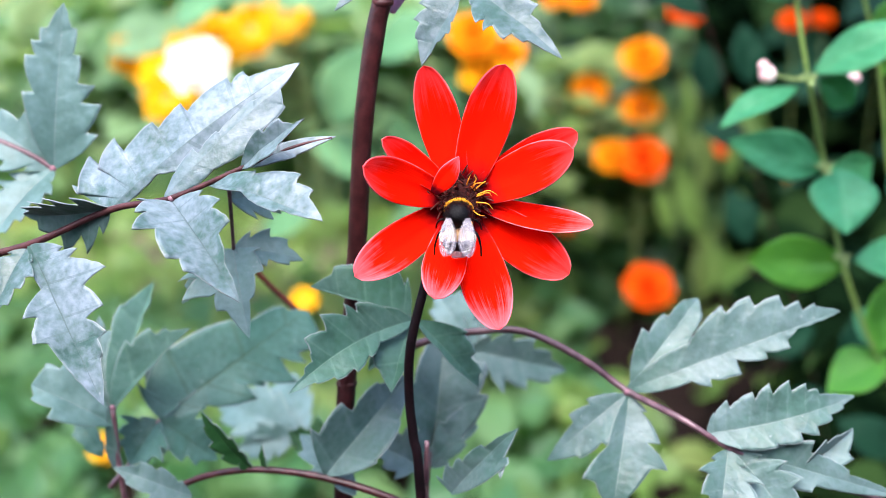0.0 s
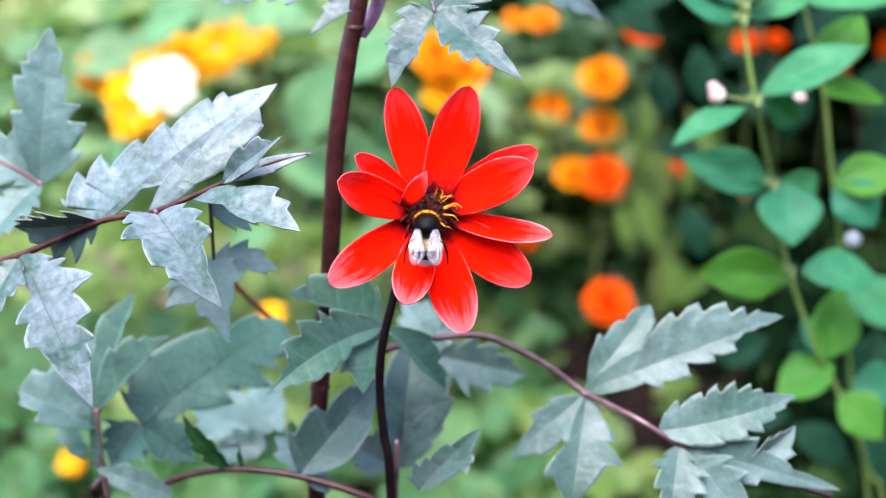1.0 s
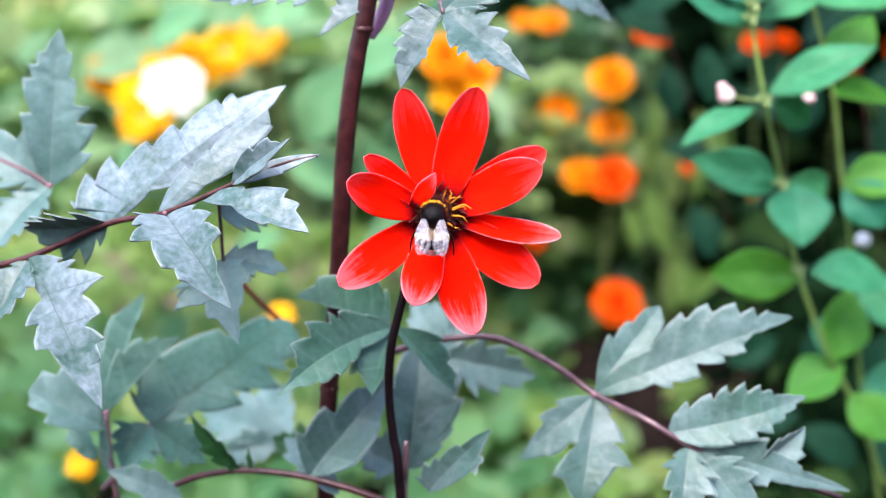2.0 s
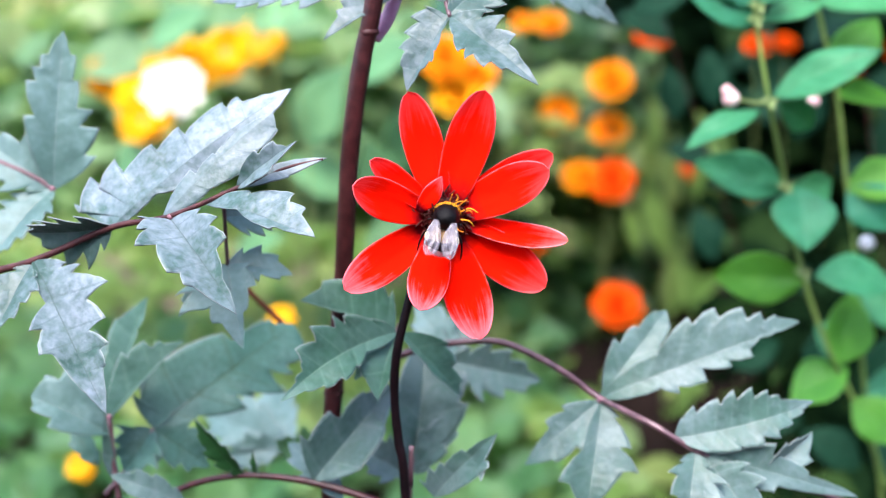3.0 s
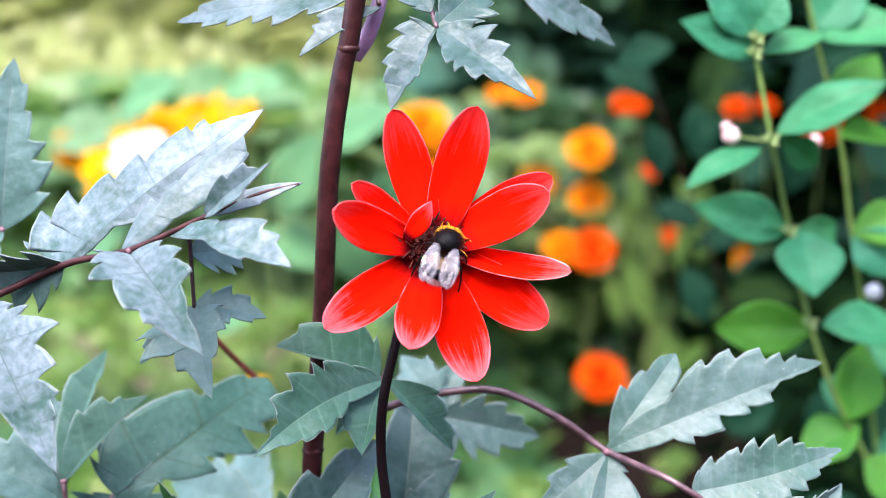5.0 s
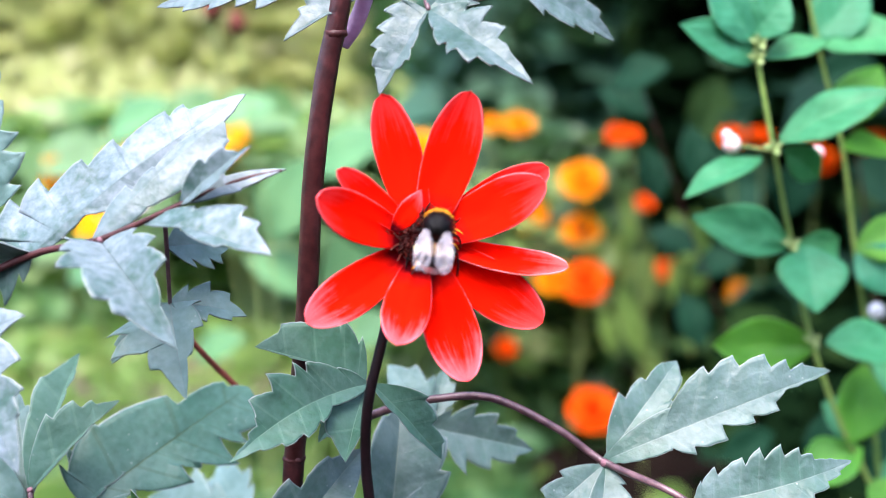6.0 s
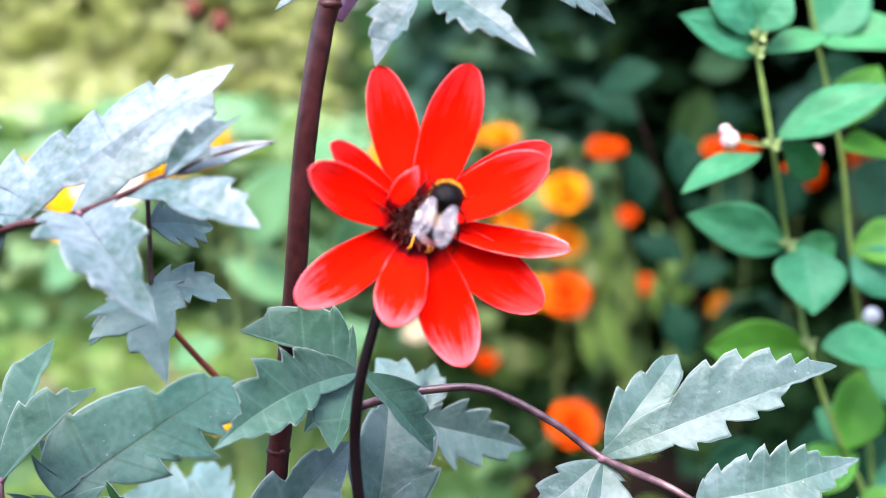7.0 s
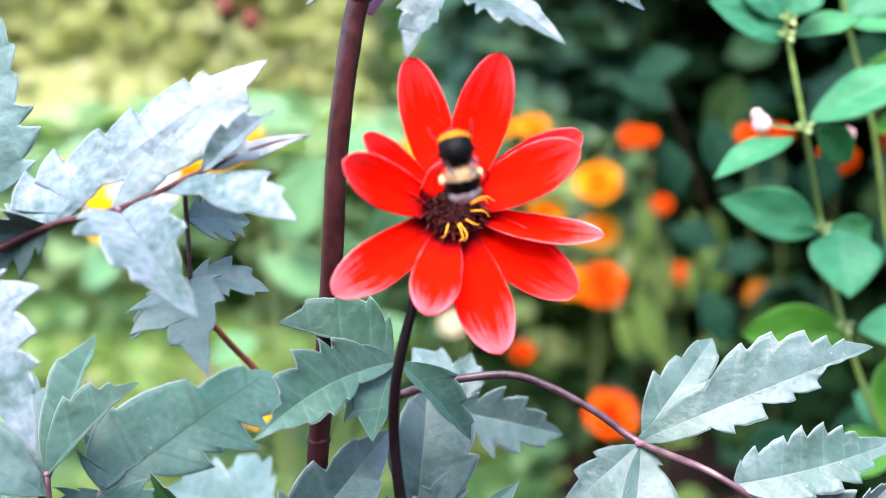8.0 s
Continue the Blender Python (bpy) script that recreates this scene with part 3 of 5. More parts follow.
def segment(y0, y1, profile, mat, name, label, hairs, hair, seed, squash=0.9, parent=None):
    """A length of the furred body: rings from y0 to y1 by its profile, bristling with short hairs."""
    bm = bmesh.new()
    n, sides, rings = 9, 18, []
    for i in range(n + 1):
        y = y0 + (y1 - y0) * i / n
        r = profile(y)
        rings.append([bm.verts.new((r * math.cos(a), y, squash * r * math.sin(a))) for a in (2 * math.pi * k / sides for k in range(sides))])
    for lo, hi in zip(rings, rings[1:]):
        for k in range(sides):
            bm.faces.new((lo[k], lo[(k + 1) % sides], hi[(k + 1) % sides], hi[k]))
    bm.faces.new(rings[0][::-1])
    bm.faces.new(rings[-1])
    rng = random.Random(seed)
    for _ in range(hairs):
        y, a = rng.uniform(y0, y1), rng.uniform(0, 6.283)
        r = profile(y)
        p = Vector((r * math.cos(a), y, squash * r * math.sin(a)))
        d = Vector((math.cos(a), rng.gauss(-0.35, 0.4), math.sin(a))).normalized() * hair * rng.uniform(0.6, 1.2)
        s = d.orthogonal().normalized() * 0.00007
        w = d.cross(s).normalized() * 0.00007
        v = [bm.verts.new(c) for c in (p + s, p - s / 2 + w, p - s / 2 - w, p + d)]
        for x in ((0, 1, 3), (1, 2, 3), (2, 0, 3)):
            bm.faces.new([v[c] for c in x])
    bmesh.ops.recalc_face_normals(bm, faces=bm.faces)
    return part(name, bm, mat, parent or bumblebee, label)


def oval(y, mid, half, r):
    return r * max(0.03, 1 - ((y - mid) / half) ** 2) ** 0.5


thorax_profile = lambda y: oval(y, 0.0003, 0.0045, 0.0041)
collar_profile = lambda y: oval(y, 0.0010, 0.0040, 0.0041)
belly_profile = lambda y: oval(y, -0.0074, 0.0050, 0.0041)
thorax = segment(-0.0040, 0.0030, thorax_profile, BLACK_FUR, "thorax", "black furry back", 700, 0.0009, 1)
collar = segment(0.0024, 0.0042, collar_profile, YELLOW_FUR, "collar", "golden yellow collar", 1300, 0.0007, 2)
thorax.rotation_euler.x = collar.rotation_euler.x = -0.55
abdomen = segment(-0.0068, -0.0030, belly_profile, CREAM_FUR, "abdomen", "cream yellow band", 600, 0.0009, 3)
segment(-0.0100, -0.0067, belly_profile, BLACK_FUR, "black_band", "black band", 600, 0.0008, 5, 0.9, abdomen)
segment(-0.0125, -0.0099, belly_profile, WHITE_FUR, "tail", "white furry tail", 700, 0.0010, 6, 0.9, abdomen)
head = segment(0.0022, 0.0052, lambda y: oval(y, 0.0037, 0.0018, 0.0022), BLACK_FUR, "head", "black head", 160, 0.0006, 7)
head.location = (0, -0.0006, -0.0034)
for s in (-1, 1):
    part("eye", ball(0.0008, (0.6, 1, 1.2), 8, 10, (s * 0.0019, 0.0038, -0.0002)), EYE, head)
    part("antenna", tube([(s * 0.0008, 0.0050, 0.0002), (s * 0.0015, 0.0068, 0.0004), (s * 0.0026, 0.0082, -0.0004)], 0.00016, 0.00014, 6, 4), BLACK_FUR, head)
    for y0, reach, back in ((0.002, 0.0050, 0.003), (-0.0004, 0.0062, -0.0014), (-0.0028, 0.0064, -0.006)):
        leg = part("leg", tube([(s * 0.0022, y0, -0.0026), (s * reach * 0.8, y0 + back * 0.3, -0.0022), (s * reach, y0 + back * 0.75, -0.0040), (s * reach * 1.05, y0 + back * 1.25, -0.0060)], 0.00045, 0.00022, 7, 5), BLACK_FUR, bumblebee)
    part("pollen_load", ball(0.0010, (0.7, 1.3, 1), 8, 10, (s * 0.0046, -0.0066, -0.0008), 0.4), POLLEN, bumblebee, "pale yellow pollen load")
wings = []
for s in (-1, 1):
    for name, length, wide, yaw, lift in (("forewing", 0.0116, 0.0030, 3, 0.0), ("hindwing", 0.0084, 0.0022, 10, -0.0004)):
        a = radians(yaw)
        tip = Vector((s * math.sin(a) * length, -math.cos(a) * length, -0.0002 + lift))
        outer, inner = (wide * 1.05, wide * 0.62)
        bm = blade((0, 0, lift), tip, Vector((0, 0, 1)), outer if s < 0 else inner, inner if s < 0 else outer, 0.64, 2, 0.03, 0.00006, 22, 8, 0.3, 0.03, 0.0, 0.55)
        ob = part(name, bm, WING, bumblebee, "clear veined wing")
        ob.location = (s * 0.0029, -0.0022, 0.0031)
        wings.append((ob, s))

# ---- the dahlia plant with its toothed leaves ----
dahlia_plant = thing("dahlia_plant", (0, 0, 0), "leafy dahlia with dark stems and grey-green toothed leaves", "plant")
snowberry_bush = thing("snowberry_bush", (0, 0, 0), "snowberry bush with oval green leaves and white berries", "bush")

# the dahlia's stems
main_stem = part("main_stem", tube([(-0.0173, 0.0300, 0.6982), (-0.0239, 0.0300, 0.6654), (-0.0272, 0.0300, 0.6530), (-0.0308, 0.0300, 0.6349), (-0.0337, 0.0310, 0.6161), (-0.0357, 0.0320, 0.5969), (-0.0374, 0.0330, 0.5810), (-0.0410, 0.0350, 0.5522), (-0.0446, 0.0370, 0.5265), (-0.0478, 0.0400, 0.4905), (-0.0523, 0.0450, 0.4302)], 0.0031, 0.0034), STEM_DARK, dahlia_plant)
side_shoot = part("side_shoot", tube([(-0.0246, 0.0420, 0.6572), (-0.0207, 0.0400, 0.6619), (-0.0175, 0.0380, 0.6683), (-0.0132, 0.0360, 0.6807), (-0.0090, 0.0360, 0.6963)], 0.0027, 0.0020), STEM_VIOLET, dahlia_plant, "violet petiole")

# leaf reaching in from the edge, nearest the camera
leaf_a = part("leaf", tube([(-0.1640, 0.0000, 0.5857), (-0.1334, -0.0020, 0.5926), (-0.1054, -0.0035, 0.6039), (-0.0843, -0.0085, 0.6087), (-0.0619, -0.0097, 0.6178), (-0.0471, -0.0080, 0.6232), (-0.0364, -0.0062, 0.6252)], 0.0013, 0.0004), STEM_NODE, dahlia_plant)
leaflet(leaf_a, (-0.1059, -0.0020, 0.6036), (-0.0485, 0.0118, 0.6450), roll=-4, fold=-13, mat=SHEEN_PAINT_LEAF, left=((-0.09, 0.235), (0.04, 0.293), (0.18, 0.268), (0.36, 0.196, 0.15), (0.5, 0.187), (0.72, 0.155), (0.79, 0.135),), right=((0.25, 0.02, 0.05), (0.50, 0.1, 0.1), (0.74, 0.09, 0.05),))
leaflet(leaf_a, (-0.1052, -0.0030, 0.6042), (-0.1367, 0.0060, 0.6003), 0.0097, 0.0128, peak=0.35, teeth=4, roll=-60, fold=28, depth=0.28, mat=DAHLIA_LEAF)
leaflet(leaf_a, (-0.0864, -0.0086, 0.6086), (-0.0537, 0.0068, 0.6382), roll=-8, fold=-10, mat=DULL_SHEEN_PAINT_LEAF, left=((0.34, 0.105, 0.45), (0.52, 0.074, 0.3), (0.82, 0.065, 0.1),), right=((0.33, 0.106, 0.05), (0.72, 0.174, 0.15), (0.94, 0.105, 0.1),))
leaflet(leaf_a, (-0.0628, -0.0095, 0.6174), (-0.0428, -0.0158, 0.6328), roll=-10, fold=30, mat=SHEEN_PAINT_LEAF, left=((0.52, 0.162), (0.78, 0.125), (0.86, 0.015),), right=((0.35, 0.171, 0.1), (0.63, 0.194),))
leaflet(leaf_a, (-0.0615, -0.0098, 0.6180), (-0.0354, -0.0062, 0.6259), 0.0032, 0.0030, peak=0.35, teeth=1, roll=-10, fold=12, depth=0.1, mat=SHEEN_PAINT_LEAF)
leaflet(leaf_a, (-0.0728, -0.0092, 0.6132), (-0.0361, -0.0313, 0.6077), roll=-16, fold=12, mat=SHEEN_PAINT_LEAF, left=((0.34, 0.152, 0.1), (0.69, 0.23), (0.82, 0.167),), right=((0.33, 0.015, 0.15), (0.68, 0.081, 0.3),))
leaflet(leaf_a, (-0.0844, -0.0085, 0.6075), (-0.0598, -0.0348, 0.5857), roll=-12, fold=38, mat=SHEEN_PAINT_LEAF, left=((0.18, 0.187, 0.2), (0.35, 0.242), (0.53, 0.214, 0.35), (0.71, 0.061, 0.1),), right=((-0.03, 0.222), (0.12, 0.287), (0.31, 0.373, 0.3), (0.6, 0.283), (0.73, 0.227, 0.15),))
leaflet(leaf_a, (-0.1308, -0.0040, 0.5931), (-0.1035, -0.0300, 0.5522), roll=-8, fold=30, mat=SHEEN_PAINT_LEAF, left=((0.13, 0.16), (0.2, 0.226), (0.39, 0.319, 0.35), (0.55, 0.222, 0.4), (0.68, 0.177), (0.77, 0.109, 0.1),), right=((0.28, 0.039, 0.1), (0.43, 0.179, 0.3), (0.58, 0.185),))
leaflet(leaf_a, (-0.1320, -0.0040, 0.5921), (-0.1389, -0.0200, 0.5761), 0.0075, 0.0075, peak=0.4, teeth=4, roll=10, fold=20, depth=0.22, mat=SHEEN_PAINT_LEAF)

# upright leaf behind it
leaf_b = part("leaf", tube([(-0.1738, 0.0500, 0.6210), (-0.1511, 0.0500, 0.6106), (-0.1428, 0.0500, 0.6051)], 0.0011, 0.0009), PETIOLE, dahlia_plant)
leaflet(leaf_b, (-0.1428, 0.0500, 0.6051), (-0.1377, 0.0620, 0.6599), roll=8, fold=14, mat=HALF_SHEEN_PAINT_LEAF, left=((0.45, 0.189), (0.67, 0.192), (0.76, 0.165), (0.84, 0.122),), right=((0.23, 0.275), (0.41, 0.282, 0.35), (0.52, 0.231, 0.35), (0.69, 0.128), (0.85, 0.093),))
leaflet(leaf_b, (-0.1428, 0.0500, 0.6051), (-0.1600, 0.0300, 0.5857), 0.0107, 0.0107, peak=0.4, teeth=5, roll=20, fold=16, depth=0.22, mat=HALF_SHEEN_PAINT_LEAF)
leaflet(leaf_b, (-0.1437, 0.0500, 0.6055), (-0.1696, 0.0550, 0.6241), 0.0101, 0.0101, peak=0.4, teeth=4, roll=0, fold=16, depth=0.22, mat=HALF_SHEEN_PAINT_LEAF)

# leaf low at the edge
leaf_c = part("leaf", tube([(-0.1224, 0.0300, 0.4827), (-0.1241, 0.0310, 0.5041), (-0.1246, 0.0323, 0.5256)], 0.0011, 0.0009), PETIOLE, dahlia_plant)
leaflet(leaf_c, (-0.1246, 0.0323, 0.5256), (-0.1173, 0.0653, 0.5603), roll=0, fold=29, left=((0.45, 0.139, 0.03), (0.72, 0.146, 0.05),), right=((0.52, 0.016, 0.1), (0.69, 0.023), (0.85, 0.038),), mat=GREEN_LEAF)
leaflet(leaf_c, (-0.1247, 0.0323, 0.5250), (-0.0996, 0.0461, 0.5494), roll=-20, fold=35, left=((0.53, 0.257, 0.15), (0.75, 0.208, 0.3), (0.85, 0.131),), right=((0.44, 0.056), (0.7, 0.015), (0.82, 0.015),), mat=GREEN_LEAF)
leaflet(leaf_c, (-0.1244, 0.0315, 0.5190), (-0.1515, 0.0301, 0.5346), roll=15, fold=23, left=((0.66, 0.291, 0.35), (0.92, 0.16, 0.3),), right=((0.8, 0.395), (0.97, 0.258),), mat=HALF_SHEEN_PAINT_LEAF)
leaflet(leaf_c, (-0.1255, 0.0340, 0.5222), (-0.1349, 0.0550, 0.5508), 0.0099, 0.0065, peak=0.4, teeth=4, roll=0, fold=23, depth=0.2)
leaflet(leaf_c, (-0.1236, 0.0318, 0.4990), (-0.1262, 0.0312, 0.5260), 0.0036, 0.0010, peak=0.8, teeth=1, roll=4, fold=8, depth=0.05)
leaflet(leaf_c, (-0.0985, 0.0280, 0.4940), (-0.1240, 0.0250, 0.5062), 0.0055, 0.0060, peak=0.5, teeth=3, roll=10, fold=18, depth=0.15)

# broad leaf in the shade of the others
leaf_d = part("leaf", tube([(-0.1319, 0.0400, 0.4911), (-0.1236, 0.0430, 0.5007), (-0.1133, 0.0463, 0.5147)], 0.0011, 0.0008), PETIOLE, dahlia_plant)
leaflet(leaf_d, (-0.1133, 0.0463, 0.5147), (-0.0671, 0.0919, 0.5403), roll=8, fold=5, left=((0.02, 0.22), (0.25, 0.303, 0.1), (0.62, 0.188, 0.25), (0.91, 0.099, 0.25),), right=((0.21, 0.098, 0.15), (0.45, 0.225, 0.35), (0.53, 0.194, 0.1), (0.69, 0.288, 0.45), (0.79, 0.238), (0.97, 0.198, 0.2),), mat=DEEP_LEAF)
leaflet(leaf_d, (-0.1137, 0.0463, 0.5147), (-0.1231, 0.0380, 0.5008), 0.0103, 0.0112, peak=0.45, teeth=4, roll=10, fold=20, depth=0.22, mat=DEEP_LEAF)
leaflet(leaf_d, (-0.1129, 0.0463, 0.5142), (-0.0931, 0.0450, 0.4996), 0.0087, 0.0100, peak=0.4, teeth=4, roll=-10, fold=20, depth=0.22, mat=DEEP_LEAF)
leaflet(leaf_d, (-0.1125, 0.0465, 0.5155), (-0.1055, 0.0800, 0.5306), 0.0108, 0.0067, peak=0.4, teeth=4, roll=0, fold=20, depth=0.2, mat=DEEP_LEAF)
leaflet(leaf_d, (-0.1372, 0.0500, 0.4985), (-0.1480, 0.0560, 0.5125), 0.0045, 0.0050, peak=0.5, teeth=2, roll=0, fold=14, depth=0.15, mat=DEEP_LEAF)

# small leaf below the nearest one
leaf_e = part("leaf", tube([(-0.0716, 0.0080, 0.6124), (-0.0731, 0.0140, 0.5981), (-0.0740, 0.0171, 0.5856)], 0.0007, 0.0006), PETIOLE, dahlia_plant)
leaflet(leaf_e, (-0.0727, 0.0130, 0.6030), (-0.0587, 0.0300, 0.5993), 0.0082, 0.0090, peak=0.4, teeth=3, roll=0, fold=14, depth=0.25, mat=HALF_SHEEN_PAINT_LEAF)
leaflet(leaf_e, (-0.0740, 0.0171, 0.5860), (-0.0531, 0.0220, 0.5808), 0.0085, 0.0061, peak=0.4, teeth=3, roll=-25, fold=12, depth=0.25, mat=HALF_SHEEN_PAINT_LEAF)
leaflet(leaf_e, (-0.0740, 0.0171, 0.5856), (-0.0664, -0.0020, 0.5631), roll=0, fold=14, mat=HALF_SHEEN_PAINT_LEAF, left=((0.11, 0.297), (0.37, 0.276, 0.25), (0.61, 0.123),), right=((0.3, 0.588), (0.52, 0.583, 0.35), (0.47, 0.325, 0.2), (0.68, 0.262),))
leaflet(leaf_e, (-0.0740, 0.0171, 0.5856), (-0.0894, 0.0080, 0.5708), 0.0048, 0.0052, peak=0.4, teeth=3, roll=0, fold=12, depth=0.25, mat=HALF_SHEEN_PAINT_LEAF)

# leaf beside the flower's stem
leaf_f = part("leaf", tube([(-0.0181, 0.0310, 0.5604), (-0.0197, 0.0300, 0.5577), (-0.0212, 0.0298, 0.5570)], 0.0009, 0.0008), PETIOLE, dahlia_plant)
leaflet(leaf_f, (-0.0204, 0.0298, 0.5582), (-0.0515, 0.0236, 0.5712), roll=10, fold=20, left=((0.31, 0.02), (0.55, 0.015), (0.71, 0.015),), right=((0.15, 0.328, 0.15), (0.35, 0.396, 0.08), (0.62, 0.339, 0.08), (0.85, 0.225),), mat=GREEN_LEAF)
leaflet(leaf_f, (-0.0197, 0.0298, 0.5572), (-0.0541, -0.0065, 0.5466), bow=0.06, roll=-10, fold=23, left=((0.32, 0.015, 0.1), (0.45, 0.072, 0.25), (0.59, 0.111, 0.25), (0.72, 0.086), (0.83, 0.041),), right=((0.17, 0.16, 0.05), (0.37, 0.266, 0.15), (0.45, 0.301, 0.2), (0.62, 0.31, 0.25), (0.77, 0.236, 0.3), (0.78, 0.132), (0.85, 0.081),), mat=GREEN_LEAF)
leaflet(leaf_f, (-0.0205, 0.0298, 0.5564), (-0.0252, 0.0108, 0.5401), roll=10, fold=32, left=((0.42, 0.124), (0.7, 0.196),), right=((0.47, 0.358, 0.1), (0.78, 0.245, 0.1),), mat=GREEN_LEAF)
leaflet(leaf_f, (-0.0185, 0.0298, 0.5572), (0.0016, 0.0312, 0.5332), roll=-14, fold=23, left=((0.46, 0.276, 0.1), (0.68, 0.191), (0.89, 0.119),), right=((0.35, 0.065, 0.1), (0.72, 0.066, 0.1),), mat=GREEN_LEAF)
leaflet(leaf_f, (-0.0206, 0.0310, 0.5558), (-0.0356, 0.0300, 0.5396), 0.0042, 0.0050, peak=0.5, teeth=3, roll=10, fold=29, depth=0.2, mat=GREEN_LEAF)

# low leaf under it
leaf_g = part("leaf", tube([(-0.1060, 0.0300, 0.4958), (-0.0929, 0.0280, 0.5018), (-0.0782, 0.0260, 0.5053), (-0.0639, 0.0240, 0.5057), (-0.0500, 0.0220, 0.5044), (-0.0343, 0.0200, 0.5006), (-0.0151, 0.0200, 0.4926)], 0.0011, 0.0014), STEM_DARK, dahlia_plant)
leaflet(leaf_g, (-0.0503, 0.0220, 0.5052), (-0.0232, 0.0450, 0.5329), roll=8, fold=35, left=((0.18, 0.307, 0.2), (0.47, 0.25, 0.3), (0.77, 0.146, 0.1),), right=((0.3, 0.239, 0.05), (0.65, 0.184, 0.05),))
leaflet(leaf_g, (-0.0759, 0.0260, 0.5048), (-0.0903, 0.0200, 0.5290), 0.0045, 0.0049, peak=0.45, teeth=4, roll=-35, fold=20, depth=0.2, mat=FRESH_LEAF)
leaflet(leaf_g, (-0.0710, 0.0250, 0.5057), (-0.0717, 0.0240, 0.5156), 0.0016, 0.0023, peak=0.4, teeth=2, roll=-40, fold=20, depth=0.2, mat=FRESH_LEAF)
leaflet(leaf_g, (-0.0081, 0.0200, 0.5000), (0.0142, 0.0120, 0.5271), roll=-16, fold=26, left=((0.04, 0.184), (0.23, 0.189), (0.37, 0.156), (0.63, 0.103),), right=((0.82, 0.229), (0.68, 0.286),))
leaflet(leaf_g, (-0.0405, 0.0220, 0.4982), (-0.0644, 0.0500, 0.5082), 0.0063, 0.0076, peak=0.5, teeth=3, roll=12, fold=17, depth=0.25)

# leaf behind the flower's stem
leaf_h = part("leaf", tube([(-0.0203, 0.0500, 0.4717), (-0.0193, 0.0500, 0.4877), (-0.0180, 0.0500, 0.5011)], 0.001, 0.0007), PETIOLE, dahlia_plant)
leaflet(leaf_h, (-0.0181, 0.0500, 0.4967), (-0.0130, 0.0750, 0.5403), 0.0117, 0.0171, peak=0.45, teeth=3, roll=14, fold=38, depth=0.12)
leaflet(leaf_h, (-0.0195, 0.0500, 0.4944), (-0.0397, 0.0500, 0.5058), 0.0079, 0.0096, peak=0.45, teeth=4, roll=10, fold=23, depth=0.2)
leaflet(leaf_h, (-0.0174, 0.0500, 0.4949), (0.0016, 0.0560, 0.5183), 0.0066, 0.0066, peak=0.4, teeth=3, roll=-10, fold=23, depth=0.16)
leaflet(leaf_h, (-0.0058, 0.0850, 0.5264), (0.0312, 0.0950, 0.5141), 0.0100, 0.0110, peak=0.35, teeth=4, roll=8, fold=20, depth=0.22)

# arching leaf on its long stalk
leaf_i = part("leaf", tube([(-0.0238, 0.0500, 0.5404), (-0.0154, 0.0480, 0.5440), (-0.0012, 0.0450, 0.5479), (0.0167, 0.0430, 0.5485), (0.0362, 0.0410, 0.5392), (0.0504, 0.0392, 0.5289), (0.0677, 0.0230, 0.5254), (0.0826, 0.0200, 0.5169), (0.1058, 0.0220, 0.5066), (0.1356, 0.0260, 0.4950)], 0.0014, 0.0009), PETIOLE, dahlia_plant)
leaflet(leaf_i, (0.0504, 0.0392, 0.5289), (0.1213, 0.0483, 0.5539), roll=0, fold=9, left=((0.33, 0.094, 0.05), (0.52, 0.199, 0.15), (0.65, 0.196, 0.2), (0.77, 0.154, 0.3), (0.84, 0.101, 0.35), (0.9, 0.069, 0.1),), right=((0.27, 0.066, 0.12), (0.35, 0.118, 0.2), (0.49, 0.108, 0.45), (0.62, 0.086), (0.73, 0.077, 0.4), (0.78, 0.015, 0.2),))
leaflet(leaf_i, (0.0518, 0.0400, 0.5302), (0.0759, 0.0601, 0.5549), roll=0, fold=13, left=((0.44, 0.216), (0.67, 0.153, 0.25), (0.9, 0.084, 0.1),), right=((0.65, 0.169, 0.1), (0.89, 0.114, 0.1),))
leaflet(leaf_i, (0.0502, 0.0385, 0.5279), (0.0235, 0.0300, 0.5075), roll=6, fold=13, left=((0.47, 0.277, 0.15), (0.74, 0.195, 0.1),), right=((0.33, 0.201), (0.56, 0.191, 0.3),))
leaflet(leaf_i, (0.0510, 0.0385, 0.5275), (0.0447, 0.0180, 0.4943), roll=-6, fold=13, left=((0.12, 0.168), (0.38, 0.305, 0.3), (0.58, 0.394),), right=((0.45, 0.125, 0.1), (0.77, 0.302, 0.25),))
leaflet(leaf_i, (0.0752, 0.0213, 0.5216), (0.1233, 0.0305, 0.5311), roll=0, fold=13, bow=0.04, left=((0.07, 0.115, 0.12), (0.17, 0.168), (0.34, 0.178), (0.46, 0.205, 0.3), (0.59, 0.192, 0.3), (0.69, 0.146), (0.76, 0.094),), right=((0.18, 0.16, 0.03), (0.39, 0.202, 0.08), (0.56, 0.208), (0.68, 0.193), (0.8, 0.118), (0.9, 0.063),))
leaflet(leaf_i, (0.0830, 0.0200, 0.5167), (0.1382, 0.0220, 0.4991), roll=8, fold=11, left=((0.24, 0.121), (0.41, 0.167, 0.3), (0.65, 0.061),), right=((0.24, 0.156, 0.3), (0.47, 0.11),))
leaflet(leaf_i, (0.1053, 0.0200, 0.5096), (0.1233, 0.0300, 0.5196), roll=25, fold=39, left=((0.44, 0.267), (0.67, 0.172),), right=((0.67, 0.247),))
leaflet(leaf_i, (0.0816, 0.0200, 0.5167), (0.0773, 0.0050, 0.4946), 0.0092, 0.0080, peak=0.42, teeth=4, roll=0, fold=19, depth=0.22)
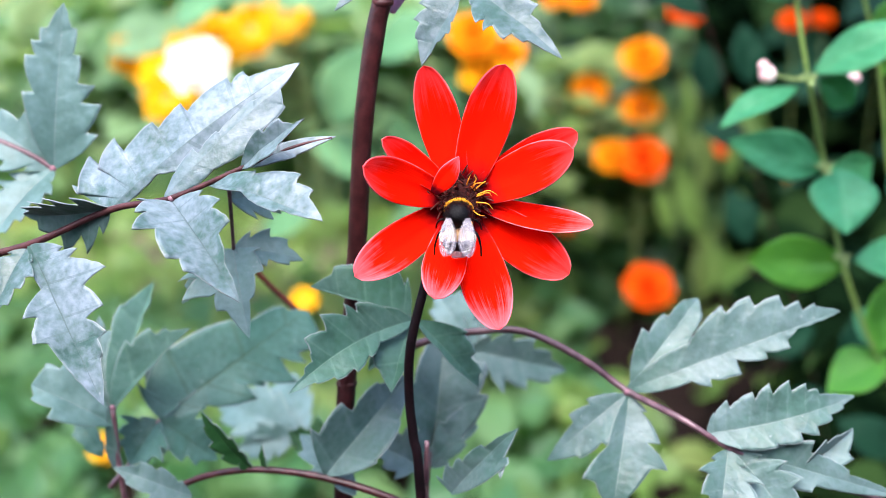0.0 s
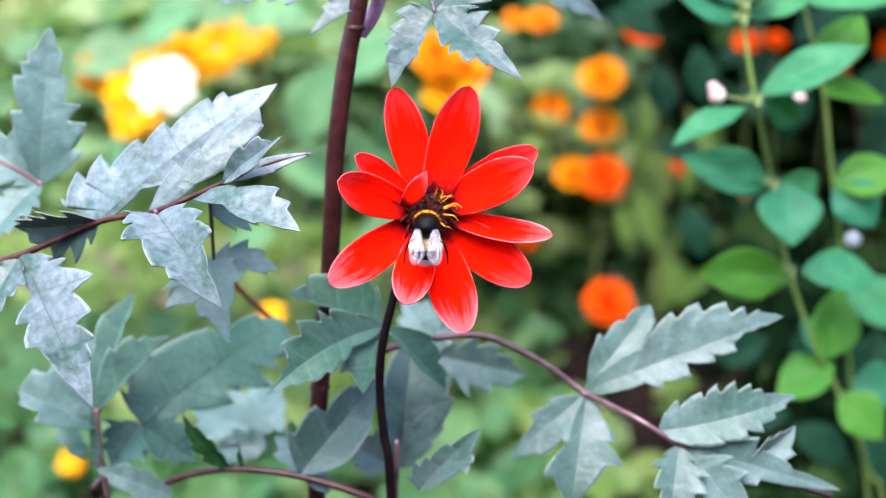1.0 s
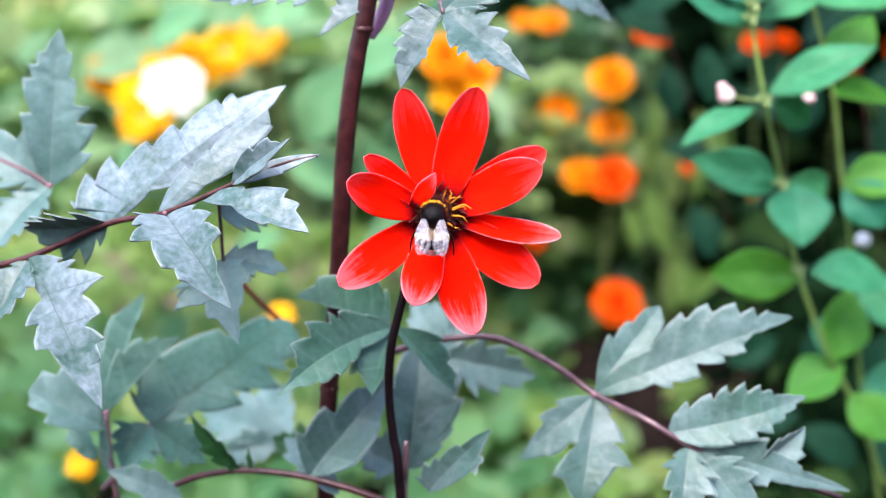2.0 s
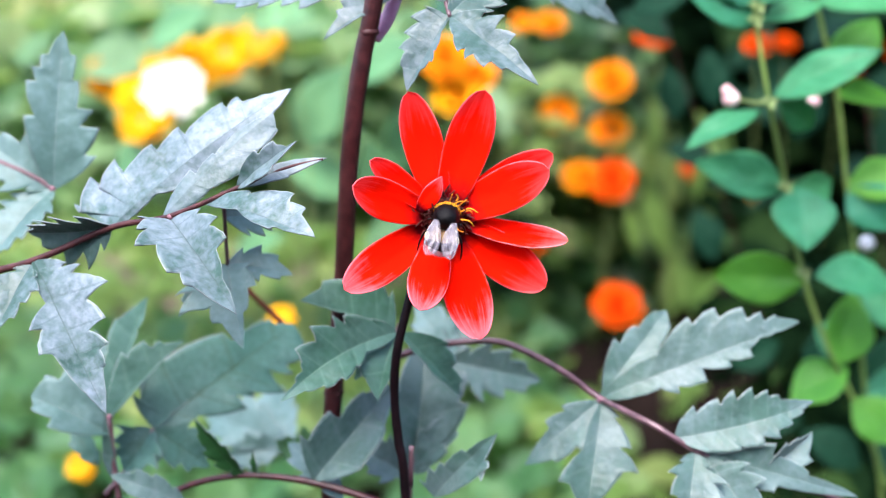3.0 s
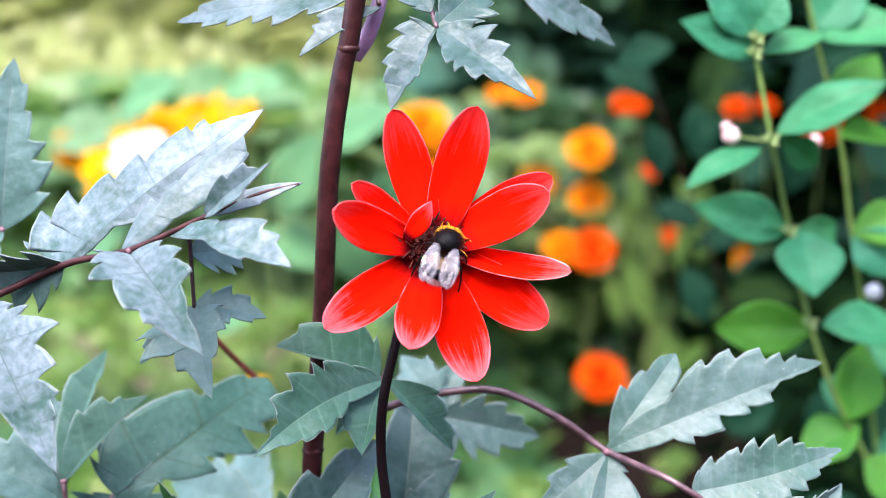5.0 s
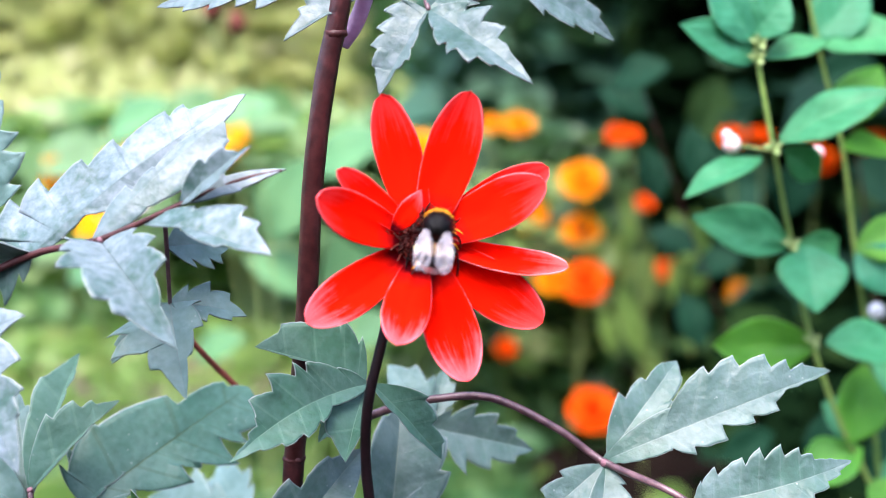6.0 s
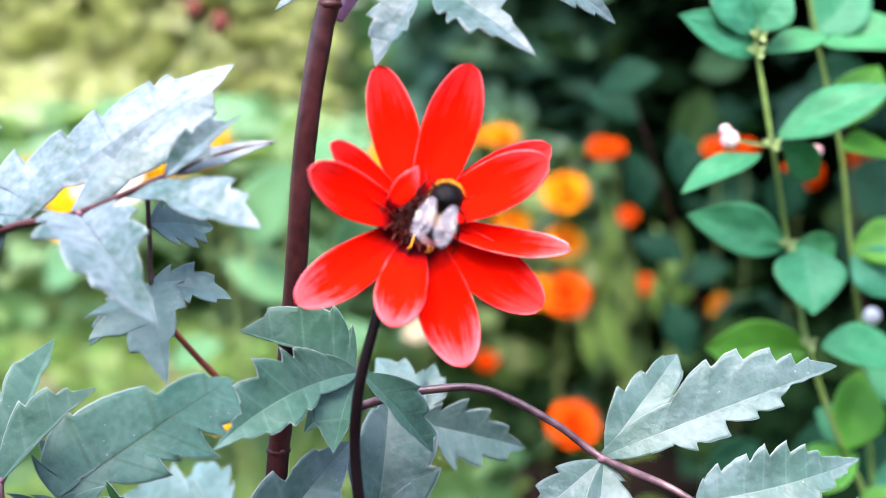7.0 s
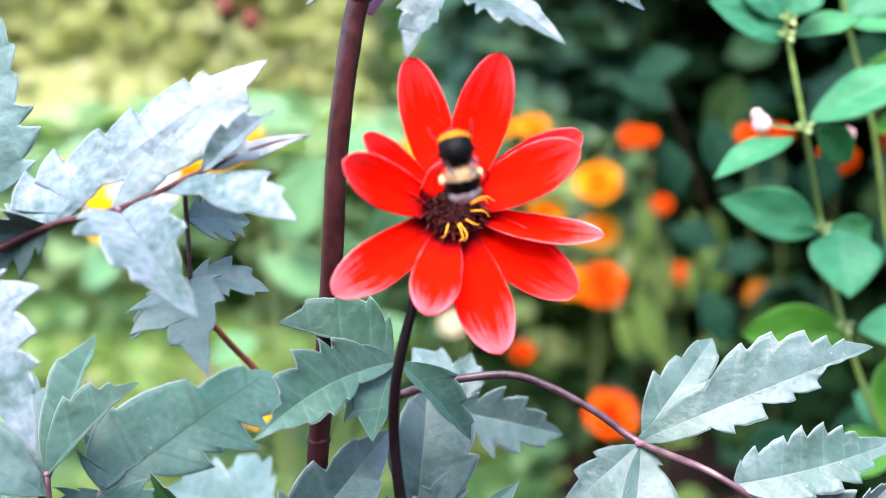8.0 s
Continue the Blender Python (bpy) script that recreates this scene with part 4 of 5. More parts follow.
leaflet(leaf_i, (0.0841, 0.0200, 0.5155), (0.1036, 0.0080, 0.4929), 0.0092, 0.0080, peak=0.42, teeth=4, roll=0, fold=15, depth=0.22)

# leaves above the flower
leaf_j = part("leaf", tube([(-0.0083, 0.0400, 0.6997), (-0.0040, 0.0350, 0.6840), (-0.0001, 0.0240, 0.6723), (0.0022, 0.0160, 0.6654)], 0.001, 0.0007), PETIOLE, dahlia_plant)
leaflet(leaf_j, (0.0018, 0.0160, 0.6654), (-0.0116, 0.0086, 0.6436), roll=14, fold=20, mat=DULL_SHEEN_PAINT_LEAF, left=((0.2, 0.039, 0.15), (0.44, 0.113), (0.58, 0.151), (0.69, 0.079),), right=((0.03, 0.29, 0.1), (0.23, 0.348), (0.43, 0.325), (0.61, 0.297), (0.78, 0.191, 0.1),))
leaflet(leaf_j, (0.0025, 0.0160, 0.6654), (0.0295, 0.0005, 0.6460), roll=-6, fold=20, mat=DULL_SHEEN_PAINT_LEAF, left=((0.23, 0.197, 0.3), (0.4, 0.244, 0.4), (0.58, 0.185, 0.4), (0.7, 0.088, 0.1),), right=((0.17, 0.157, 0.1), (0.36, 0.291), (0.45, 0.303), (0.6, 0.234, 0.3), (0.71, 0.132),))
leaflet(leaf_j, (0.0018, 0.0170, 0.6658), (0.0156, 0.0300, 0.6767), 0.0062, 0.0103, peak=0.45, teeth=4, roll=0, fold=20, depth=0.22, mat=DULL_SHEEN_PAINT_LEAF)
leaflet(leaf_j, (0.0004, 0.0200, 0.6699), (-0.0090, 0.0300, 0.6826), 0.0074, 0.0054, peak=0.45, teeth=4, roll=0, fold=20, depth=0.22, mat=DULL_SHEEN_PAINT_LEAF)
leaf_k = part("leaf", tube([(-0.0210, 0.0420, 0.6807), (-0.0171, 0.0380, 0.6772), (-0.0155, 0.0340, 0.6724)], 0.0009, 0.0007), PETIOLE, dahlia_plant)
leaflet(leaf_k, (-0.0155, 0.0340, 0.6717), (-0.0391, 0.0240, 0.6587), roll=10, fold=16, mat=DULL_SHEEN_PAINT_LEAF, left=((0.23, 0.034), (0.47, 0.056),), right=((0.61, 0.238), (0.71, 0.179),))
leaflet(leaf_k, (-0.0179, 0.0360, 0.6755), (-0.0810, 0.0500, 0.6699), 0.0086, 0.0073, peak=0.5, teeth=6, roll=6, fold=14, depth=0.24, mat=DULL_SHEEN_PAINT_LEAF)
leaf_l = part("leaf", tube([(-0.0063, 0.0500, 0.6980), (0.0075, 0.0700, 0.6883), (0.0227, 0.0800, 0.6781)], 0.0009, 0.0007), PETIOLE, dahlia_plant)
leaflet(leaf_l, (0.0227, 0.0800, 0.6781), (0.0603, 0.0922, 0.6554), 0.0080, 0.0076, peak=0.4, teeth=4, roll=-6, fold=14, depth=0.2, mat=DULL_SHEEN_PAINT_LEAF)

# paler leaves further back on the plant
leaf_m = part("leaf", tube([(-0.0547, 0.1000, 0.4689), (-0.0710, 0.1150, 0.4709), (-0.0787, 0.1200, 0.4765)], 0.001, 0.0008), PETIOLE, dahlia_plant)
leaflet(leaf_m, (-0.0787, 0.1200, 0.4765), (-0.1199, 0.1400, 0.4823), 0.0110, 0.0140, peak=0.5, teeth=4, roll=6, fold=16, depth=0.2, mat=HALF_SHEEN_PAINT_LEAF)
leaflet(leaf_m, (-0.0787, 0.1200, 0.4757), (-0.1068, 0.1200, 0.4697), 0.0080, 0.0080, peak=0.5, teeth=4, roll=-6, fold=16, depth=0.2, mat=HALF_SHEEN_PAINT_LEAF)
leaflet(leaf_m, (-0.0762, 0.1200, 0.4778), (-0.0931, 0.1500, 0.4919), 0.0090, 0.0100, peak=0.5, teeth=4, roll=0, fold=16, depth=0.2, mat=HALF_SHEEN_PAINT_LEAF)
leaf_n = part("leaf", tube([(-0.0195, 0.0850, 0.5115), (-0.0107, 0.0900, 0.5188), (-0.0046, 0.0950, 0.5240)], 0.001, 0.0008), PETIOLE, dahlia_plant)
leaflet(leaf_n, (-0.0046, 0.0950, 0.5240), (-0.0203, 0.1100, 0.5423), 0.0085, 0.0090, peak=0.5, teeth=3, roll=0, fold=16, depth=0.18, mat=HALF_SHEEN_PAINT_LEAF)
leaflet(leaf_n, (-0.0046, 0.0950, 0.5240), (0.0001, 0.1100, 0.5401), 0.0060, 0.0060, peak=0.5, teeth=3, roll=0, fold=16, depth=0.18)
leaf_o = part("leaf", tube([(-0.0533, 0.0700, 0.4783), (-0.0571, 0.0750, 0.4831), (-0.0610, 0.0800, 0.4868)], 0.0009, 0.0007), PETIOLE, dahlia_plant)
leaflet(leaf_o, (-0.0610, 0.0800, 0.4868), (-0.0765, 0.0850, 0.4930), 0.0050, 0.0062, peak=0.5, teeth=4, roll=0, fold=18, depth=0.2, mat=FRESH_LEAF)
leaflet(leaf_o, (-0.0610, 0.0800, 0.4868), (-0.0648, 0.0850, 0.4996), 0.0048, 0.0048, peak=0.5, teeth=3, roll=0, fold=18, depth=0.2, mat=FRESH_LEAF)

# snowberry shoots with their oval leaves and berries
shoot_a = part("shoot", tube([(0.1223, 0.2000, 0.6949), (0.1274, 0.2020, 0.6560), (0.1373, 0.2050, 0.6066), (0.1524, 0.2350, 0.5607), (0.1631, 0.2370, 0.5145), (0.1817, 0.2500, 0.4688), (0.1971, 0.2600, 0.4399), (0.2200, 0.2800, 0.3886), (0.2385, 0.3000, 0.3261), (0.2600, 0.3600, 0.0000)], 0.0009, 0.0016), SHOOT, snowberry_bush)
shoot_b = part("shoot", tube([(0.1552, 0.2400, 0.6890), (0.1655, 0.2500, 0.6520), (0.1809, 0.2600, 0.6014), (0.1903, 0.2700, 0.5534), (0.2023, 0.2800, 0.4959), (0.2111, 0.2900, 0.4345), (0.2352, 0.3100, 0.3207), (0.2800, 0.3800, 0.0000)], 0.0009, 0.0015), SHOOT, snowberry_bush)
oval_leaf(shoot_a, (0.1327, 0.2060, 0.6036), (0.0968, 0.1850, 0.5909), 0.0087, 0.0070, 30, SNOW_LEAF)
oval_leaf(shoot_a, (0.1519, 0.2350, 0.5601), (0.1066, 0.2265, 0.5758), 0.0104, 0.0123, -16, SNOW_LEAF)
oval_leaf(shoot_a, (0.1592, 0.2350, 0.5600), (0.1592, 0.2150, 0.5341), 0.0152, 0.0164, 0, SNOW_LEAF)
oval_leaf(shoot_a, (0.1423, 0.2060, 0.6073), (0.1636, 0.2300, 0.5912), 0.0078, 0.0078, 40, SNOW_LEAF)
oval_leaf(shoot_a, (0.1397, 0.2060, 0.6100), (0.1851, 0.1976, 0.6318), 0.0105, 0.0135, -22, SNOW_LEAF)
oval_leaf(shoot_a, (0.1295, 0.2030, 0.6435), (0.0960, 0.1900, 0.6600), 0.0087, 0.0099, -10, SNOW_LEAF)
oval_leaf(shoot_a, (0.1324, 0.2030, 0.6447), (0.1611, 0.2100, 0.6512), 0.0065, 0.0071, -20, SNOW_LEAF)
oval_leaf(shoot_a, (0.1656, 0.2370, 0.5136), (0.1210, 0.2566, 0.5095), 0.0132, 0.0139, -26, SNOW_BACKLIT)
oval_leaf(shoot_a, (0.1689, 0.2370, 0.5150), (0.2133, 0.2500, 0.5062), 0.0125, 0.0132, -18, SNOW_LEAF)
oval_leaf(shoot_a, (0.1527, 0.2360, 0.5585), (0.1814, 0.2600, 0.5586), 0.0063, 0.0139, 30, SNOW_LEAF)
oval_leaf(shoot_a, (0.1849, 0.2500, 0.4626), (0.1969, 0.2700, 0.4959), 0.0141, 0.0148, 20, SNOW_BACKLIT)
oval_leaf(shoot_a, (0.1920, 0.2550, 0.4591), (0.1621, 0.2500, 0.4417), 0.0133, 0.0140, 30, SNOW_BACKLIT)
oval_leaf(shoot_a, (0.1971, 0.2600, 0.4399), (0.2190, 0.2500, 0.4184), 0.0128, 0.0128, 0, SNOW_BACKLIT)
oval_leaf(shoot_a, (0.1272, 0.2000, 0.6512), (0.1092, 0.2000, 0.6785), 0.0117, 0.0117, 0, SNOW_LEAF)
oval_leaf(shoot_a, (0.1271, 0.2000, 0.6537), (0.1413, 0.2000, 0.6704), 0.0105, 0.0105, 0, SNOW_LEAF)
oval_leaf(shoot_b, (0.1661, 0.2500, 0.6493), (0.2106, 0.2400, 0.6490), 0.0138, 0.0132, -20, SNOW_LEAF)
oval_leaf(shoot_b, (0.1777, 0.2600, 0.6099), (0.2036, 0.2800, 0.6380), 0.0111, 0.0124, -10, SNOW_BACKLIT)
oval_leaf(shoot_b, (0.1907, 0.2700, 0.5519), (0.2249, 0.2700, 0.5615), 0.0111, 0.0144, -10, SNOW_BACKLIT)
oval_leaf(shoot_b, (0.1913, 0.2700, 0.5519), (0.2110, 0.2600, 0.5317), 0.0142, 0.0110, 20, SNOW_LEAF)
oval_leaf(shoot_b, (0.2023, 0.2800, 0.4959), (0.2332, 0.2700, 0.4736), 0.0145, 0.0131, 0, SNOW_LEAF)
oval_leaf(shoot_b, (0.1809, 0.2600, 0.6014), (0.2173, 0.2800, 0.5949), 0.0111, 0.0124, -30, SNOW_BACKLIT)
oval_leaf(shoot_b, (0.1650, 0.2500, 0.6499), (0.1909, 0.2600, 0.6748), 0.0140, 0.0128, 0, SNOW_LEAF)
oval_leaf(shoot_b, (0.2111, 0.2900, 0.4345), (0.2390, 0.2900, 0.4276), 0.0148, 0.0134, 0, SNOW_LEAF)
oval_leaf(shoot_b, (0.2058, 0.2800, 0.4578), (0.1819, 0.2900, 0.4708), 0.0133, 0.0133, 0, SNOW_LEAF)
berry(shoot_a, (0.1175, 0.2034, 0.6134), 0.0024, BERRY_PINK, "pink-flushed berry")
berry(shoot_a, (0.1194, 0.2034, 0.6097), 0.0038, BERRY_PINK, "pink-flushed berry")
oval_leaf(shoot_a, (0.1367, 0.2020, 0.6070), (0.1320, 0.1990, 0.6096), 0.0012, 0.0012, 0, BRACT)
oval_leaf(shoot_a, (0.1367, 0.2020, 0.6070), (0.1396, 0.1990, 0.6102), 0.0012, 0.0012, 0, BRACT)
oval_leaf(shoot_a, (0.1367, 0.2020, 0.6070), (0.1347, 0.1990, 0.6118), 0.0012, 0.0012, 0, BRACT)
oval_leaf(shoot_a, (0.1367, 0.2020, 0.6070), (0.1387, 0.1990, 0.6054), 0.0012, 0.0012, 0, BRACT)
oval_leaf(shoot_a, (0.1289, 0.2000, 0.6443), (0.1243, 0.1970, 0.6466), 0.0012, 0.0012, 0, BRACT)
oval_leaf(shoot_a, (0.1289, 0.2000, 0.6443), (0.1317, 0.1970, 0.6472), 0.0012, 0.0012, 0, BRACT)
oval_leaf(shoot_a, (0.1289, 0.2000, 0.6443), (0.1270, 0.1970, 0.6488), 0.0012, 0.0012, 0, BRACT)
oval_leaf(shoot_a, (0.1289, 0.2000, 0.6443), (0.1309, 0.1970, 0.6425), 0.0012, 0.0012, 0, BRACT)
oval_leaf(shoot_a, (0.1297, 0.2000, 0.6507), (0.1251, 0.1970, 0.6530), 0.0012, 0.0012, 0, BRACT)
oval_leaf(shoot_a, (0.1297, 0.2000, 0.6507), (0.1325, 0.1970, 0.6535), 0.0012, 0.0012, 0, BRACT)
oval_leaf(shoot_a, (0.1297, 0.2000, 0.6507), (0.1278, 0.1970, 0.6551), 0.0012, 0.0012, 0, BRACT)
oval_leaf(shoot_a, (0.1297, 0.2000, 0.6507), (0.1317, 0.1970, 0.6489), 0.0012, 0.0012, 0, BRACT)
oval_leaf(shoot_a, (0.1518, 0.2320, 0.5608), (0.1468, 0.2290, 0.5638), 0.0012, 0.0012, 0, BRACT)
oval_leaf(shoot_a, (0.1518, 0.2320, 0.5608), (0.1548, 0.2290, 0.5644), 0.0012, 0.0012, 0, BRACT)
oval_leaf(shoot_a, (0.1518, 0.2320, 0.5608), (0.1496, 0.2290, 0.5662), 0.0012, 0.0012, 0, BRACT)
oval_leaf(shoot_a, (0.1518, 0.2320, 0.5608), (0.1539, 0.2290, 0.5592), 0.0012, 0.0012, 0, BRACT)
oval_leaf(shoot_a, (0.1624, 0.2340, 0.5160), (0.1572, 0.2310, 0.5193), 0.0012, 0.0012, 0, BRACT)
oval_leaf(shoot_a, (0.1624, 0.2340, 0.5160), (0.1654, 0.2310, 0.5200), 0.0012, 0.0012, 0, BRACT)
oval_leaf(shoot_a, (0.1624, 0.2340, 0.5160), (0.1601, 0.2310, 0.5218), 0.0012, 0.0012, 0, BRACT)
oval_leaf(shoot_a, (0.1624, 0.2340, 0.5160), (0.1645, 0.2310, 0.5145), 0.0012, 0.0012, 0, BRACT)
stalk = part("stalk", tube([(0.1373, 0.2050, 0.6066), (0.1305, 0.2040, 0.6074), (0.1219, 0.2034, 0.6092)], 0.0007, 0.0006), TWIG, shoot_a)
# shoots deeper in the bush, shade put into their leaf colour, with leaves turned every way
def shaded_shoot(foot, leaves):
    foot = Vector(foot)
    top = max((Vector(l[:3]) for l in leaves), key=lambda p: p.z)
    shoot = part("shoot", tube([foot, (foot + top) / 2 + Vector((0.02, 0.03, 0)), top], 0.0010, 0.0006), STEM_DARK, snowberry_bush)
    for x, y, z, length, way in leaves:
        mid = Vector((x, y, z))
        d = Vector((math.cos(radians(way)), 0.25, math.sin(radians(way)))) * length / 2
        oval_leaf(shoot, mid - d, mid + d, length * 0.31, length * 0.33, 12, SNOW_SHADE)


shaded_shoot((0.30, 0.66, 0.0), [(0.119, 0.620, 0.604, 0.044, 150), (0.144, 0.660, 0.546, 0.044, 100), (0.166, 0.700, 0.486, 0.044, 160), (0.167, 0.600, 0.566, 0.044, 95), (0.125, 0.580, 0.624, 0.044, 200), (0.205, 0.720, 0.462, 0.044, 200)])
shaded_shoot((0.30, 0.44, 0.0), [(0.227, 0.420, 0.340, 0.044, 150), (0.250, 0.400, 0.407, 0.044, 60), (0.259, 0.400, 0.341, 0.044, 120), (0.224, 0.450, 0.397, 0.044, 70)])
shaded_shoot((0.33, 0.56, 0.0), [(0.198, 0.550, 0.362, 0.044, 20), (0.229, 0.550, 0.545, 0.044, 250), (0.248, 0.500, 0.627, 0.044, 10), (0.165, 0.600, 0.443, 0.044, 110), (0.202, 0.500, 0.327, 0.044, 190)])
berry(shoot_b, (0.2070, 0.2875, 0.5177), 0.0040, BERRY, "white berry")
berry(shoot_b, (0.1671, 0.2500, 0.6004), 0.0029, BERRY_PINK, "pink-flushed berry")
berry(shoot_b, (0.2163, 0.3300, 0.5345), 0.0030, BERRY, "white berry")
part("second_shoot", tube([(-0.0150, 0.012, 0.0), (-0.0172, 0.0120, 0.4616), (-0.0145, 0.0050, 0.5119), (-0.0136, 0.0035, 0.5263)], 0.0014, 0.0008), PETIOLE, dahlia_plant)
part("lower_stem", tube([(-0.0425, 0.045, 0.0), (-0.0425, 0.045, 0.25), (-0.0418, 0.045, 0.46)], 0.0045, 0.0036), STEM_DARK, dahlia_plant)

part("leaf_stub", tube([(-0.0877, 0.0820, 0.5636), (-0.0827, 0.0880, 0.5541), (-0.0787, 0.0940, 0.5463), (-0.0719, 0.1000, 0.5358), (-0.0653, 0.1060, 0.5231)], 0.0010, 0.0012), RUSTY, dahlia_plant, "rusty orange leaf stalk")

for owner, at, r in ((leaf_i, (0.0506, 0.0387, 0.5286), 0.0014), (leaf_i, (0.0822, 0.0200, 0.5171), 0.0011), (leaf_a, (-0.0845, -0.0086, 0.6085), 0.0010), (leaf_c, (-0.1246, 0.0323, 0.5252), 0.0011), (leaf_b, (-0.1430, 0.0498, 0.6052), 0.0012)):
    part("joint", ball(r, (1, 1, 0.9), 8, 12, at, 0.2), PINK_JOINT, owner, "pink joint of the leaf stalk")
for at, r in (((-0.0250, 0.030, 0.6600), 0.00345), ((-0.0438, 0.0366, 0.5326), 0.0036)):
    part("node", ball(r, (1, 1, 0.55), 8, 14, at, 0.15), STEM_NODE, dahlia_plant, "reddish swollen joint of the stem")

# ---- the garden behind ----
def flower_head(at, r, mat, seed, layers=4, n=13):
    """A full double flower: rings of ruffled petals over a dome."""
    rng = random.Random(seed)
    bm = bmesh.new()
    uvl = bm.loops.layers.uv.new("UVMap")
    heart = None
    for ring in range(layers):
        rise = radians(10 + 23 * ring)
        for k in range(n - 2 * ring):
            a = 6.283 * (k + 0.5 * ring) / (n - 2 * ring) + rng.uniform(-0.1, 0.1)
            d = Vector((math.cos(a), math.sin(a), 0))
            s = Vector((-d.y, d.x, 0))
            pts = []
            heart = heart or bm.verts.new(Vector(at) + Vector((0, 0, 0.05 * r)))
            for u, w in ((0.1, 0.08), (0.45, 0.22), (0.8, 0.30), (1.0, 0.16)):
                reach = r * u * (1 - 0.18 * ring) * rng.uniform(0.92, 1.06)
                c = d * (reach * math.cos(rise)) + Vector((0, 0, reach * math.sin(rise) + 0.12 * r))
                lip = Vector((0, 0, (0.07 if layers > 2 else 0.2) * r * rng.uniform(-1, 1)))
                pts.append([(c - s * w * r + lip, u, 0.0), (c + Vector((0, 0, -0.05 * r)), u, 0.5), (c + s * w * r + lip, u, 1.0)])
            vs = [[(bm.verts.new(Vector(at) + p), u, v) for p, u, v in row] for row in pts]
            for j in (0, 1):
                bm.faces.new((heart, vs[0][j + 1][0], vs[0][j][0]))
            for lo, hi in zip(vs, vs[1:]):
                for j in (0, 1):
                    q = (lo[j], lo[j + 1], hi[j + 1], hi[j])
                    f = bm.faces.new([v[0] for v in q])
                    for loop, v in zip(f.loops, q):
                        loop[uvl].uv = v[1:]
    return bm


def garden_flower(name, at, r, mat, label, group, seed, lean=(0, -0.5)):
    x, y, z = at
    rng = random.Random(seed)
    foot = Vector((x + rng.uniform(-0.05, 0.05), y + rng.uniform(0.0, 0.08), 0))
    ob = thing(name, foot, label, "flower", group)
    top = Vector(at) - foot
    part("stem", tube([(0, 0, 0), top * 0.5 + Vector((0.01, 0, 0)), top], 0.0010, 0.0008, 7, 4), TWIG, ob)
    bm = flower_head((0, 0, 0), r, mat, seed, *((2, 8) if name == "garden_flower" else (4, 13)))
    tilt = Matrix.Rotation(rng.uniform(0.6, 1.1), 4, "X") @ Matrix.Rotation(rng.uniform(0, 6), 4, "Z")
    bmesh.ops.transform(bm, matrix=Matrix.Translation(top) @ tilt, verts=bm.verts)
    part("bloom", bm, mat, ob)
    part("calyx", ball(r * 0.3, (1, 1, 1), 6, 8, tuple(top)), TWIG, ob)
    return ob


MARIGOLD = "orange marigold in bloom among green leaves"
NASTURTIUM = "bright yellow garden flower in full bloom"
for k, (at, r, mat) in enumerate((
    ((0.1554, 1.400, 0.1270), 0.036, VERMILION), ((0.1547, 1.500, 0.2924), 0.034, VERMILION), ((0.1126, 1.550, 0.2852), 0.031, ORANGE),
    ((0.1525, 1.530, 0.3621), 0.030, ORANGE), ((0.1520, 1.500, 0.4383), 0.034, ORANGE), ((0.0787, 1.600, 0.3780), 0.032, ORANGE),
    ((-0.0560, 1.20, 0.4650), 0.034, YELLOW), ((-0.0700, 1.20, 0.5120), 0.034, ORANGE), ((-0.035, 1.22, 0.485), 0.028, ORANGE),
    ((0.0687, 1.700, 0.5060), 0.026, ORANGE), ((0.0240, 1.700, 0.5091), 0.018, ORANGE), ((0.0165, 1.80, 0.3278), 0.024, ORANGE),
    ((0.2131, 1.600, 0.4954), 0.019, VERMILION), ((0.2847, 1.60, 0.2889), 0.018, VERMILION), ((0.0383, 1.50, 0.1968), 0.017, VERMILION),
    ((-0.1448, 1.40, 0.2746), 0.030, ORANGE), ((0.2537, 1.60, 0.3929), 0.016, VERMILION), ((0.3565, 1.40, 0.2941), 0.018, ORANGE))):
    garden_flower("marigold", at, r, mat, MARIGOLD, "marigolds in the bed", k)
for k, (at, r, mat) in enumerate((
    ((0.2895, 1.100, 0.5313), 0.017, VERMILION), ((0.3313, 1.150, 0.5283), 0.014, VERMILION), ((0.1986, 1.300, 0.5192), 0.014, VERMILION),
    ((0.4098, 1.200, 0.4912), 0.024, VERMILION), ((0.5097, 1.300, 0.4980), 0.022, VERMILION))):
    garden_flower("marigold", at, r, mat, "small vermilion flower in the shade of a hedge", "flowers by the hedge", 40 + k)
for k, (at, r, mat) in enumerate((
    ((-0.1739, 0.60, 0.3750), 0.012, YELLOW), ((-0.3927, 0.70, 0.1994), 0.014, YELLOW), ((-0.2975, 1.20, 0.5406), 0.032, YELLOW),
    ((-0.3311, 1.15, 0.5290), 0.036, YELLOW), ((-0.2900, 1.25, 0.5120), 0.026, ORANGE), ((-0.3602, 1.10, 0.5200), 0.036, YELLOW),
    ((-0.4300, 1.10, 0.4884), 0.030, YELLOW), ((-0.5012, 1.20, 0.4999), 0.028, ORANGE), ((-0.4078, 1.05, 0.4661), 0.032, YELLOW),
    ((-0.4578, 1.30, 0.5378), 0.022, ORANGE), ((-0.39, 1.1, 0.50), 0.042, YELLOW), ((-0.05, 1.42, 0.40), 0.03, ORANGE), ((-0.09, 1.45, 0.45), 0.032, YELLOW))):
    garden_flower("garden_flower", at, r, mat, NASTURTIUM, "yellow flowers in the bed", 60 + k)
